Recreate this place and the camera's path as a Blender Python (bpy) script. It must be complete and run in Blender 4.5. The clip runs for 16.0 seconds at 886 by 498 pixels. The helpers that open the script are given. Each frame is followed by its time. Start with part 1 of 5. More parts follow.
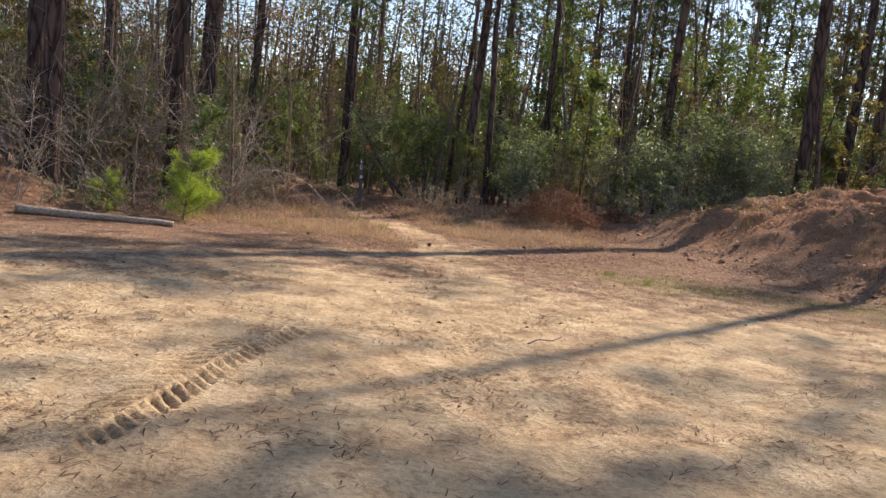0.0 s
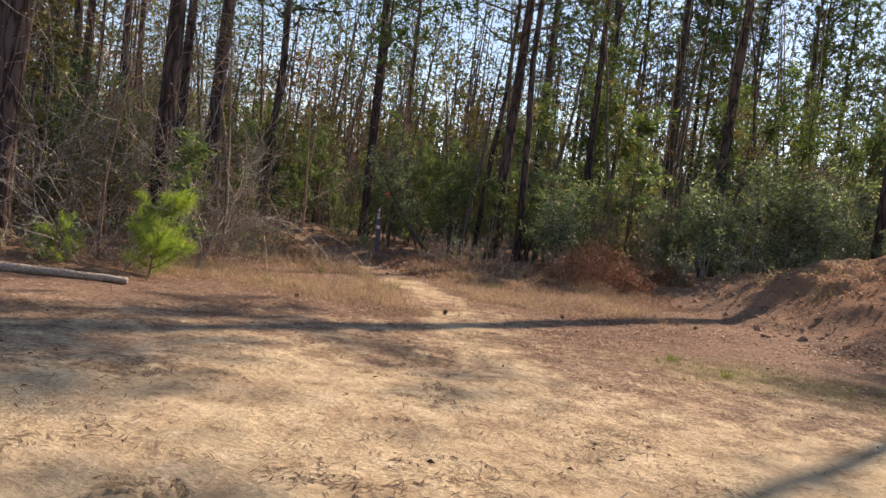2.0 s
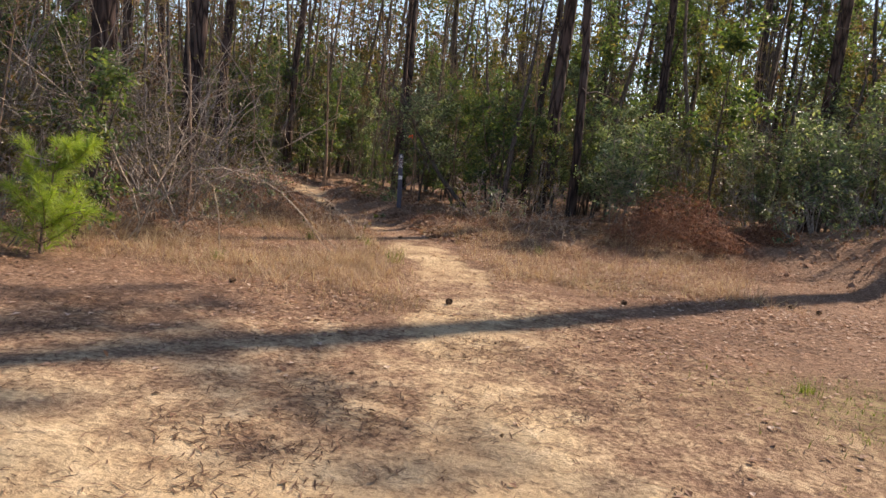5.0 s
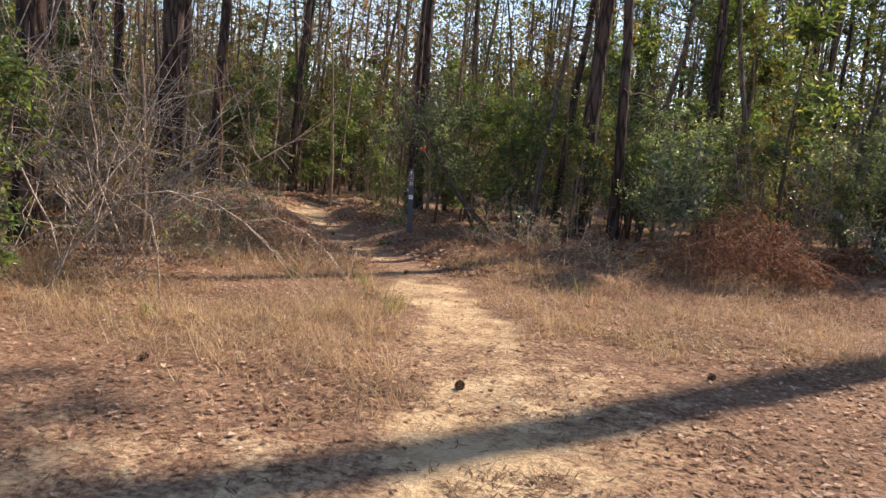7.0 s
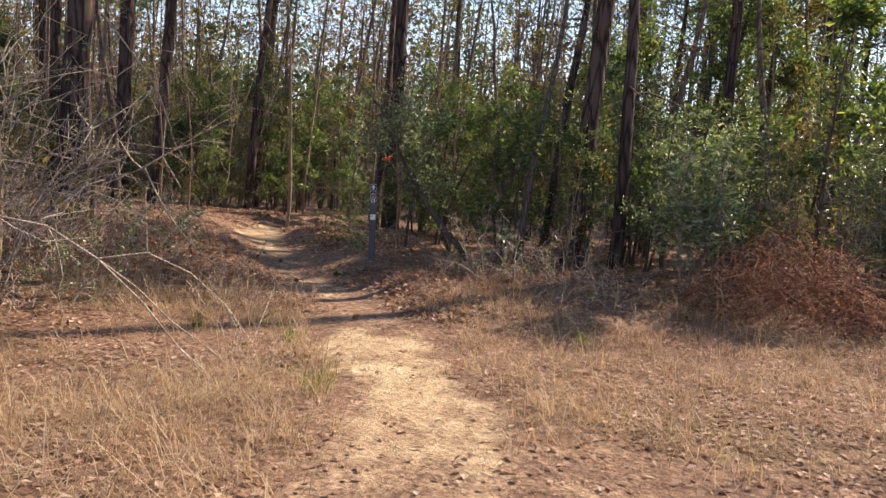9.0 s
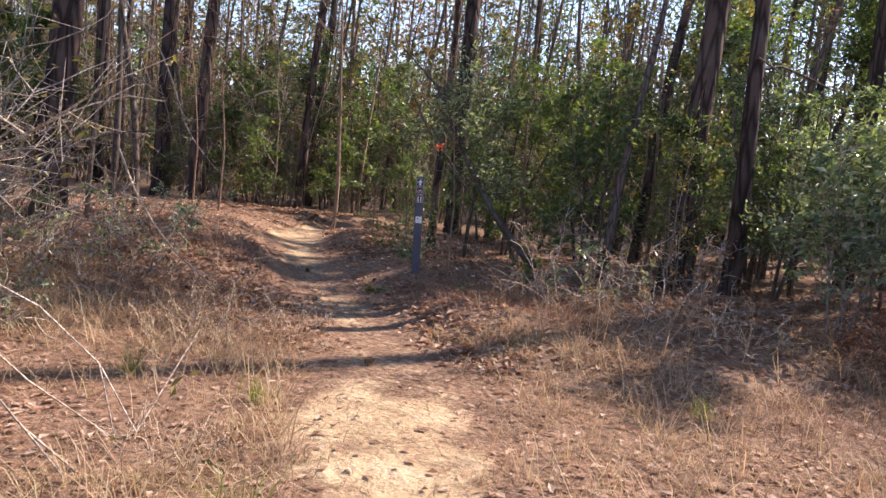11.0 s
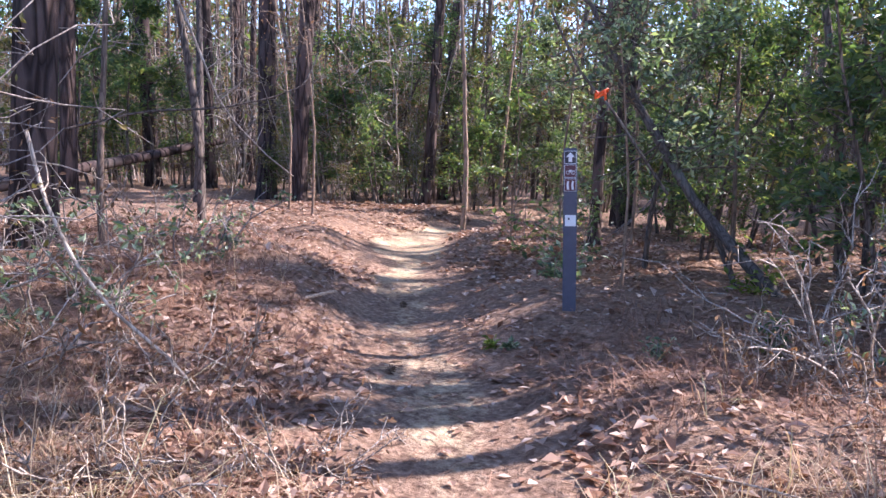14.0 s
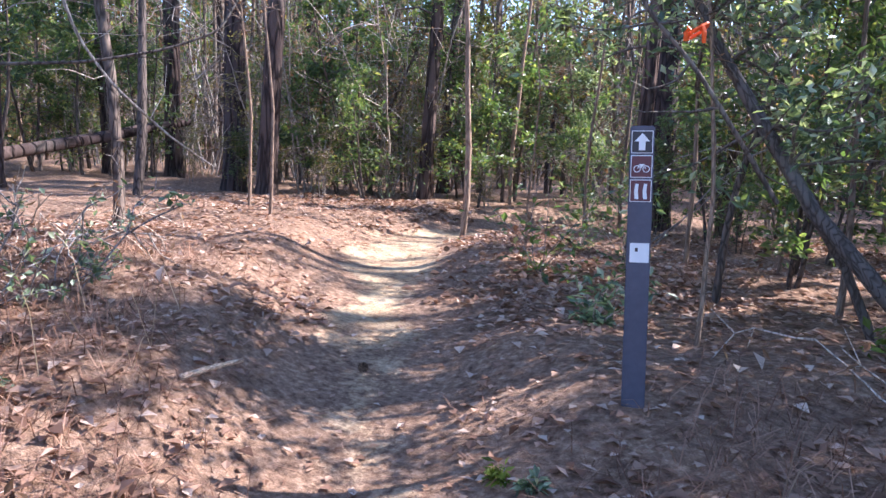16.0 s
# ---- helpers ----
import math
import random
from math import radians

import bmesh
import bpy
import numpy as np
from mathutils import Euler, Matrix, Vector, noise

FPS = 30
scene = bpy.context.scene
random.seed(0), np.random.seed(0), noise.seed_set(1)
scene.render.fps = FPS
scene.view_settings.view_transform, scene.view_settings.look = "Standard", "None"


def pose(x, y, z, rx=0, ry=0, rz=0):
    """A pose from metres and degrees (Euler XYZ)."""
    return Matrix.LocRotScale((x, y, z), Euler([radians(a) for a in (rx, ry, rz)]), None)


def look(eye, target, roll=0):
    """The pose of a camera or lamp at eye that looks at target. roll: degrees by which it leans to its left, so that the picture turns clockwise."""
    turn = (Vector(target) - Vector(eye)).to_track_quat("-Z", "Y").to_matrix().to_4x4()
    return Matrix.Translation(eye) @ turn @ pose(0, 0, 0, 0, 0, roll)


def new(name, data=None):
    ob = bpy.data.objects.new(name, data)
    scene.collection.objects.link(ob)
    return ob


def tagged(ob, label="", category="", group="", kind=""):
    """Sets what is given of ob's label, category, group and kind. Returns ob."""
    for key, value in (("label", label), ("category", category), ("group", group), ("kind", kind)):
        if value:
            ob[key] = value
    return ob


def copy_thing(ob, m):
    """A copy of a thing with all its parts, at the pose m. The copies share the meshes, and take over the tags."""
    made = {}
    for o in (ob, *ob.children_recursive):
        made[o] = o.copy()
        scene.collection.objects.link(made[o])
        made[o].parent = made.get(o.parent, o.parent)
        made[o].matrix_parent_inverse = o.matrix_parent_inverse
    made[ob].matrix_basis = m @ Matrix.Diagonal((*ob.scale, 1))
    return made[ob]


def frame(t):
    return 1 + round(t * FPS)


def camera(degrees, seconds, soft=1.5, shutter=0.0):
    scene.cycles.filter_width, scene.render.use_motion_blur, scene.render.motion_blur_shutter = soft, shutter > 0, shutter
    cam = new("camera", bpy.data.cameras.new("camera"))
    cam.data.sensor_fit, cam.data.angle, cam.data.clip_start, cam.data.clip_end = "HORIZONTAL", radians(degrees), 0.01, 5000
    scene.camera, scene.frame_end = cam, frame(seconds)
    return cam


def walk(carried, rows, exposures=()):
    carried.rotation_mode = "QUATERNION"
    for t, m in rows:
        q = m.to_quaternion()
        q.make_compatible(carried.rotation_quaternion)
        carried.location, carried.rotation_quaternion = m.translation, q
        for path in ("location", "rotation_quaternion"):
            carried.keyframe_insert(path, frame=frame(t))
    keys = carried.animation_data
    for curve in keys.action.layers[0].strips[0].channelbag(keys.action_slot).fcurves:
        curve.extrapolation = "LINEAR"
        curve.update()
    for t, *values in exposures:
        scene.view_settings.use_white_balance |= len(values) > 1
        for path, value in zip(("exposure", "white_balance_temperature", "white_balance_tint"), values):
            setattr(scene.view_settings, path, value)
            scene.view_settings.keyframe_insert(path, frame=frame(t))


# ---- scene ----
cam = camera(61.2, 16.0)
METRES, EYE, TILT, LEAN, TURN = 20.0, 1.5, -6.3, -6.1, 0.0
ROWS = [
    (0.0, 0.0, 0.0, 0.0, 0.0, 0.0, -0.0),
    (0.5, 0.0048, 0.0342, 0.0031, -1.58, 0.83, -0.9),
    (1.0, 0.0069, 0.065, 0.0074, 1.99, 3.44, -1.83),
    (1.5, 0.0083, 0.0979, 0.0106, 1.89, 4.18, -2.19),
    (2.0, 0.011, 0.13, 0.0138, 2.57, 3.85, -1.42),
    (2.5, 0.0148, 0.1624, 0.0166, 2.41, 3.13, -1.39),
    (3.0, 0.0211, 0.1947, 0.0197, 2.22, 1.91, -1.44),
    (5.5, 0.038, 0.3475, 0.0359, 9.17, -0.11, -0.43),
    (6.0, 0.0357, 0.3805, 0.0394, 9.78, 0.47, -0.34),
    (6.5, 0.0305, 0.4104, 0.0443, 10.09, 0.74, -0.17),
    (7.0, 0.0268, 0.4398, 0.0479, 9.83, 0.98, -0.05),
    (7.5, 0.0255, 0.4689, 0.052, 9.31, 1.53, 0.18),
    (8.0, 0.0233, 0.5012, 0.0558, 8.67, 2.12, 0.22),
    (10.5, 0.0126, 0.6553, 0.0685, 10.93, 2.2, -1.76),
    (11.0, 0.009, 0.687, 0.0715, 14.64, 2.46, -1.91),
    (11.5, 0.0044, 0.72, 0.0737, 18.49, 1.35, -1.35),
    (12.0, -0.0004, 0.7498, 0.0761, 20.91, 1.03, -0.74),
    (12.5, -0.0091, 0.7798, 0.0806, 22.7, 1.33, -0.35),
    (13.0, -0.0173, 0.8089, 0.0855, 24.31, 1.42, 0.01),
    (13.5, -0.0284, 0.838, 0.0888, 25.47, 1.25, 0.01),
    (14.0, -0.0405, 0.8657, 0.0925, 27.14, 1.32, 0.32),
    (14.5, -0.0542, 0.8918, 0.0952, 28.14, 1.11, 0.06),
    (15.0, -0.0659, 0.9196, 0.0998, 28.09, 1.18, 0.04),
    (15.5, -0.0778, 0.9465, 0.1044, 27.88, 1.15, -0.39),
    (16.0, -0.0873, 0.9721, 0.1083, 27.63, 0.4, -0.42),
]
walk(cam, [(t, pose(0, 0, EYE, TILT, LEAN, TURN) @ pose(METRES * x, METRES * y, METRES * z, 90 + pitch, roll, yaw)) for t, x, y, z, yaw, pitch, roll in ROWS],
     [(0.0, 0.74, 7450, 20), (3.0, 0.7, 7650, 20), (7.0, 1.0, 7700, 20), (10.5, 1.25, 7300, 24), (12.0, 1.55, 6250, 28), (13.5, 1.85, 5800, 28), (16.0, 2.15, 5700, 22)])

# ---- light ----
SUN_EL, SUN_AZ = 40.0, 44.0          # height and direction (from +x towards +y) of the sun
to_sun = Vector((math.cos(radians(SUN_EL)) * math.cos(radians(SUN_AZ)), math.cos(radians(SUN_EL)) * math.sin(radians(SUN_AZ)), math.sin(radians(SUN_EL))))
world = bpy.data.worlds.new("sky")
scene.world = world
world.use_nodes = True
wt = world.node_tree
sky = wt.nodes.new("ShaderNodeTexSky")
sky.sky_type, sky.sun_disc = "NISHITA", False
sky.sun_elevation, sky.sun_rotation = radians(SUN_EL), radians(90 - SUN_AZ)
sky.air_density, sky.dust_density, sky.ozone_density = 1.0, 0.2, 2.5
wt.links.new(sky.outputs[0], wt.nodes["Background"].inputs[0])
wt.nodes["Background"].inputs[1].default_value = 0.125
lamp = bpy.data.lights.new("sun", "SUN")
lamp.energy, lamp.angle, lamp.color = 4.0, radians(0.53), (1.0, 0.93, 0.82)
sun = new("sun", lamp)
sun.matrix_world = look((0, 0, 60), Vector((0, 0, 60)) - to_sun)


# ---- materials ----
class Nodes:
    """A short way to wire a node material."""

    def __init__(self, name):
        self.mat = bpy.data.materials.new(name)
        self.mat.use_nodes = True
        self.t = self.mat.node_tree
        self.out = self.t.nodes["Material Output"]
        self.bsdf = self.t.nodes["Principled BSDF"]

    def add(self, kind, **kw):
        n = self.t.nodes.new("ShaderNode" + kind)
        for k, v in kw.items():
            if k == "op":
                n.operation = v
            else:
                n.inputs[k].default_value = v
        return n

    def link(self, a, b):
        self.t.links.new(a, b)

    def coords(self, scale=(1, 1, 1), world_space=False):
        m = self.add("Mapping", Scale=scale)
        if world_space:
            self.link(self.add("NewGeometry").outputs["Position"], m.inputs[0])
        else:
            self.link(self.add("TexCoord").outputs["Object"], m.inputs[0])
        return m.outputs[0]

    def noise(self, vec, scale, detail=5.0, rough=0.6):
        n = self.add("TexNoise", Scale=scale, Detail=detail, Roughness=rough)
        self.link(vec, n.inputs["Vector"])
        return n.outputs["Fac"]

    def ramp(self, fac, stops):
        r = self.t.nodes.new("ShaderNodeValToRGB")
        while len(r.color_ramp.elements) < len(stops):
            r.color_ramp.elements.new(0.5)
        for e, (p, c) in zip(r.color_ramp.elements, stops):
            e.position, e.color = p, (*c, 1)
        self.link(fac, r.inputs[0])
        return r.outputs[0]

    def mix(self, fac, a, b, mode="MIX"):
        m = self.t.nodes.new("ShaderNodeMix")
        m.data_type, m.blend_type = "RGBA", mode
        for s, v in ((m.inputs[0], fac), (m.inputs[6], a), (m.inputs[7], b)):
            if isinstance(v, (int, float)):
                s.default_value = v
            elif isinstance(v, tuple):
                s.default_value = (*v, 1)
            else:
                self.link(v, s)
        return m.outputs[2]

    def maths(self, op, a, b=0.0):
        m = self.t.nodes.new("ShaderNodeMath")
        m.operation = op
        for s, v in ((m.inputs[0], a), (m.inputs[1], b)):
            if isinstance(v, (int, float)):
                s.default_value = v
            else:
                self.link(v, s)
        return m.outputs[0]

    def bump(self, height, strength, distance):
        b = self.add("Bump", Strength=strength, Distance=distance)
        self.link(height, b.inputs["Height"])
        self.link(b.outputs[0], self.bsdf.inputs["Normal"])

    def done(self, colour, rough=0.8, spec=0.3):
        if isinstance(colour, tuple):
            self.bsdf.inputs["Base Color"].default_value = (*colour, 1)
        else:
            self.link(colour, self.bsdf.inputs["Base Color"])
        if isinstance(rough, float):
            self.bsdf.inputs["Roughness"].default_value = rough
        else:
            self.link(rough, self.bsdf.inputs["Roughness"])
        self.bsdf.inputs["Specular IOR Level"].default_value = spec
        return self.mat


def leaf_material(name, stops, rough=0.4, through_part=0.4, spec=0.5, tint=(1.2, 1.25, 0.5)):
    """Thin leaves: each its own shade, a little light comes through."""
    n = Nodes(name)
    g = n.add("NewGeometry")
    info = n.add("ObjectInfo")
    r = n.maths("FRACT", n.maths("ADD", g.outputs["Random Per Island"], n.maths("MULTIPLY", info.outputs["Random"], 0.25)))
    col = n.ramp(r, stops)
    col = n.mix(0.35, col, n.ramp(n.noise(n.coords(), 1.3, 2), [(0.35, (0.55, 0.55, 0.55)), (0.7, (1.35, 1.3, 1.1))]), "MULTIPLY")
    mat = n.done(col, rough, spec)
    tr = n.add("BsdfTranslucent")
    n.link(n.mix(1.0, col, tint, "MULTIPLY"), tr.inputs[0])
    mx = n.add("MixShader", Fac=through_part)
    n.link(n.bsdf.outputs[0], mx.inputs[1])
    n.link(tr.outputs[0], mx.inputs[2])
    n.link(mx.outputs[0], n.out.inputs[0])
    return mat


def bark_material(name, dark, light, crack=9.0, lichen=0.15, depth=0.03):
    n = Nodes(name)
    v = n.coords((1, 1, 0.22))
    vor = n.add("TexVoronoi", Scale=crack)
    vor.feature = "DISTANCE_TO_EDGE"
    warp = n.mix(0.22, v, n.add("TexNoise", Scale=3.0).outputs["Color"])
    n.link(warp, vor.inputs["Vector"])
    fine = n.noise(n.coords((1, 1, 0.3)), 40, 6)
    plates = n.ramp(vor.outputs["Distance"], [(0.0, (0, 0, 0)), (0.16, (1, 1, 1))])
    col = n.mix(plates, dark, n.mix(fine, tuple(c * 0.6 for c in light), tuple(c * 1.25 for c in light)))
    col = n.mix(n.ramp(n.noise(n.coords(), 1.1, 4), [(0.55, (0, 0, 0)), (0.8, (lichen,) * 3)]), col, (0.30, 0.32, 0.27))
    info = n.add("ObjectInfo")
    col = n.mix(1.0, col, n.ramp(info.outputs["Random"], [(0.0, (0.7, 0.7, 0.75)), (1.0, (1.2, 1.12, 1.05))]), "MULTIPLY")
    n.bump(n.maths("ADD", plates, n.maths("MULTIPLY", fine, 0.4)), 0.9, depth)
    return n.done(col, 0.9, 0.2)


PINE_BARK = bark_material("pine_bark", (0.030, 0.021, 0.018), (0.135, 0.095, 0.080), 8.0, 0.3)
GREY_BARK = bark_material("grey_bark", (0.06, 0.048, 0.04), (0.19, 0.15, 0.12), 22.0, 0.5, 0.008)
TAN_BARK = bark_material("tan_bark", (0.16, 0.11, 0.08), (0.34, 0.25, 0.18), 30.0, 0.3, 0.004)
DEAD_WOOD = bark_material("dead_wood", (0.28, 0.22, 0.16), (0.62, 0.52, 0.40), 26.0, 0.3, 0.006)
SMOOTH_BARK = bark_material("smooth_bark", (0.07, 0.058, 0.048), (0.19, 0.16, 0.135), 34.0, 0.6, 0.003)
TWIG = bark_material("twig_bark", (0.18, 0.15, 0.125), (0.46, 0.41, 0.35), 40.0, 0.4, 0.003)
HOLLY = leaf_material("evergreen_leaf", [(0.0, (0.045, 0.075, 0.038)), (0.5, (0.09, 0.135, 0.062)), (0.9, (0.17, 0.205, 0.09)), (1.0, (0.36, 0.33, 0.13))], 0.46, 0.5, 0.6, (1.55, 1.75, 0.75))
# the pale last stops put sun glints on the laurel into its leaf colour
LAUREL = leaf_material("laurel_leaf_glints", [(0.0, (0.05, 0.085, 0.05)), (0.4, (0.13, 0.19, 0.11)), (0.75, (0.27, 0.34, 0.21)), (1.0, (0.52, 0.56, 0.42))], 0.42, 0.42, 0.9, (1.3, 1.35, 0.6))
OLIVE = leaf_material("olive_leaf", [(0.0, (0.07, 0.075, 0.035)), (0.6, (0.155, 0.15, 0.065)), (1.0, (0.34, 0.28, 0.12))], 0.36, 0.48, 0.5, (1.35, 1.25, 0.6))
BROWN_LEAF = leaf_material("brown_leaf", [(0.0, (0.13, 0.075, 0.045)), (0.6, (0.28, 0.175, 0.11)), (1.0, (0.42, 0.30, 0.20))], 0.65, 0.42, 0.2, (1.2, 1.0, 0.7))
NEEDLE = leaf_material("pine_needle", [(0.0, (0.045, 0.085, 0.035)), (1.0, (0.12, 0.17, 0.06))], 0.45, 0.4)
YOUNG_NEEDLE = leaf_material("young_pine_needle", [(0.0, (0.22, 0.34, 0.07)), (1.0, (0.46, 0.56, 0.15))], 0.45, 0.5)
STRAW = leaf_material("dry_grass", [(0.0, (0.30, 0.195, 0.125)), (0.6, (0.52, 0.39, 0.255)), (0.9, (0.72, 0.59, 0.42)), (1.0, (0.50, 0.48, 0.22))], 0.7, 0.35, 0.2, (1.15, 1.0, 0.8))
LITTER = leaf_material("leaf_litter", [(0.0, (0.16, 0.085, 0.055)), (0.4, (0.34, 0.20, 0.135)), (0.8, (0.50, 0.34, 0.25)), (1.0, (0.66, 0.53, 0.43))], 0.65, 0.25, 0.25, (1.15, 1.0, 0.85))
DEAD_NEEDLE = leaf_material("dead_needle", [(0.0, (0.13, 0.065, 0.042)), (0.6, (0.29, 0.155, 0.10)), (1.0, (0.46, 0.28, 0.19))], 0.7, 0.1, 0.2, (1.2, 1.0, 0.7))
DARK_STRAW = leaf_material("dark_straw", [(0.0, (0.06, 0.035, 0.025)), (0.6, (0.16, 0.095, 0.062)), (1.0, (0.30, 0.19, 0.13))], 0.75, 0.08, 0.2, (1.2, 1.0, 0.7))
RED_VINE = leaf_material("red_vine", [(0.0, (0.13, 0.06, 0.04)), (0.5, (0.34, 0.17, 0.11)), (1.0, (0.52, 0.32, 0.22))], 0.7, 0.3, 0.2, (1.2, 1.0, 0.8))
GREEN_GRASS = leaf_material("green_grass", [(0.0, (0.08, 0.13, 0.02)), (1.0, (0.26, 0.32, 0.06))], 0.5, 0.45)


def ground_material():
    """Sand, litter and thin grass by the vertex masks, with grain and stains."""
    n = Nodes("ground")
    mask = n.add("Attribute")
    mask.attribute_name = "mask"
    sep = n.add("SeparateColor")
    n.link(mask.outputs["Color"], sep.inputs[0])
    p = n.coords((1, 1, 1), True)
    big, mid, fine, grain = n.noise(p, 0.55, 4), n.noise(p, 3.0, 6), n.noise(p, 22, 6, 0.7), n.noise(p, 160, 3)
    streaky = n.noise(n.coords((3.0, 9.0, 1), True), 6, 5, 0.7)
    sand = n.ramp(mid, [(0.3, (0.43, 0.31, 0.19)), (0.55, (0.62, 0.48, 0.305)), (0.75, (0.74, 0.60, 0.41))])
    sand = n.mix(0.5, sand, n.ramp(big, [(0.35, (0.72, 0.62, 0.56)), (0.6, (1.08, 1.06, 1.0))]), "MULTIPLY")
    sand = n.mix(0.55, sand, n.ramp(fine, [(0.3, (0.6, 0.55, 0.5)), (0.6, (1.12, 1.1, 1.08))]), "MULTIPLY")
    sand = n.mix(n.ramp(streaky, [(0.56, (0, 0, 0)), (0.68, (0.75, 0.75, 0.75))]), sand, (0.19, 0.115, 0.075))
    litter = n.ramp(fine, [(0.3, (0.10, 0.06, 0.04)), (0.5, (0.28, 0.18, 0.12)), (0.7, (0.50, 0.355, 0.25))])
    litter = n.mix(0.6, litter, n.ramp(mid, [(0.3, (0.6, 0.55, 0.55)), (0.7, (1.2, 1.12, 1.05))]), "MULTIPLY")
    col = n.mix(n.ramp(n.maths("ADD", sep.outputs[0], n.maths("ADD", n.maths("MULTIPLY", n.maths("SUBTRACT", fine, 0.5), 1.0), n.maths("MULTIPLY", n.maths("SUBTRACT", mid, 0.5), 1.3))), [(0.22, (0, 0, 0)), (0.74, (1, 1, 1))]), litter, sand)
    green = n.mix(mid, (0.10, 0.11, 0.03), (0.24, 0.22, 0.07))
    col = n.mix(n.maths("MULTIPLY", sep.outputs[1], n.ramp(fine, [(0.42, (0, 0, 0)), (0.6, (1, 1, 1))])), col, green)
    clay = n.mix(mid, (0.20, 0.085, 0.045), (0.46, 0.23, 0.12))
    col = n.mix(n.maths("MULTIPLY", sep.outputs[2], n.ramp(mid, [(0.35, (0.2, 0.2, 0.2)), (0.6, (0.85, 0.85, 0.85))])), col, clay)
    lump = n.noise(p, 8.5, 4, 0.55)
    h = n.maths("ADD", n.maths("MULTIPLY", mid, 1.0), n.maths("ADD", n.maths("MULTIPLY", fine, 0.5), n.maths("MULTIPLY", grain, 0.14)))
    h = n.maths("ADD", h, n.maths("MULTIPLY", lump, 0.45))
    n.bump(h, 0.95, 0.06)
    return n.done(col, 0.95, 0.15)


GROUND = ground_material()


# ---- mesh helpers ----
rng = np.random.default_rng(7)


def fast_mesh(name, verts, faces, mat, smooth=False):
    """A mesh from arrays; every face has the same number of corners."""
    verts, faces = np.asarray(verts, np.float32), np.asarray(faces, np.int32)
    me = bpy.data.meshes.new(name)
    k = faces.shape[1]
    me.vertices.add(len(verts))
    me.vertices.foreach_set("co", verts.ravel())
    me.loops.add(faces.size)
    me.loops.foreach_set("vertex_index", faces.ravel())
    me.polygons.add(len(faces))
    me.polygons.foreach_set("loop_start", np.arange(0, faces.size, k, dtype=np.int32))
    me.polygons.foreach_set("loop_total", np.full(len(faces), k, np.int32))
    me.polygons.foreach_set("use_smooth", np.full(len(faces), smooth, bool))
    me.materials.append(mat)
    me.update(calc_edges=True)
    return me


def under(ob, parent):
    ob.parent = parent
    return ob


def thing(name, x, y, z=0.0, **tags):
    ob = new(name)
    ob.empty_display_size = 0.1
    ob.location = (x, y, z)
    return tagged(ob, **tags)


def joined(pieces):
    """Joins (verts, faces) pairs."""
    vs, fs, k = [], [], 0
    for v, f in pieces:
        vs.append(v)
        fs.append(f + k)
        k += len(v)
    return np.concatenate(vs), np.concatenate(fs)


def tube(points, radii, sides=6, ruffle=0.0):
    """A tapered tube of quads along a line, closed at the tip by its thinness."""
    p, r = np.asarray(points, float), np.asarray(radii, float)
    d = np.gradient(p, axis=0)
    d /= np.linalg.norm(d, axis=1)[:, None] + 1e-9
    ref = np.where(np.abs(d[:, 2:3]) > 0.9, [[1.0, 0, 0]], [[0, 0, 1.0]])
    u = np.cross(d, ref)
    u /= np.linalg.norm(u, axis=1)[:, None] + 1e-9
    w = np.cross(d, u)
    a = np.linspace(0, 2 * np.pi, sides, endpoint=False)
    rr = r[:, None] * (1 + ruffle * rng.standard_normal((len(p), sides)))
    v = p[:, None] + rr[..., None] * (u[:, None] * np.cos(a)[None, :, None] + w[:, None] * np.sin(a)[None, :, None])
    i = np.arange(len(p) - 1)[:, None] * sides + np.arange(sides)
    j = np.arange(len(p) - 1)[:, None] * sides + (np.arange(sides) + 1) % sides
    f = np.stack([i, j, j + sides, i + sides], -1).reshape(-1, 4)
    return v.reshape(-1, 3), f


def unit(v):
    return v / (np.linalg.norm(v, axis=-1, keepdims=True) + 1e-9)


def leaves(centres, length, width, flat=0.5, out=None, fold=0.25):
    """Pointed folded leaves, two triangles each, at the centres."""
    c = np.asarray(centres, float)
    n = len(c)
    d = rng.standard_normal((n, 3))
    d[:, 2] *= 1 - flat
    if out is not None:
        d += out * 1.2
    d = unit(d)
    up = unit(rng.standard_normal((n, 3)) * (1 - flat) + [0, 0, 1.0])
    s = unit(np.cross(d, up))
    up = np.cross(s, d)
    l = (length * rng.uniform(0.6, 1.3, n))[:, None]
    w = (width * rng.uniform(0.6, 1.3, n))[:, None]
    v = np.stack([c, c + d * l * 0.5 + s * w * 0.5 + up * w * fold, c + d * l, c + d * l * 0.5 - s * w * 0.5 + up * w * fold], 1).reshape(-1, 3)
    b = np.arange(n)[:, None] * 4
    return v, np.concatenate([b + [0, 1, 2], b + [0, 2, 3]])


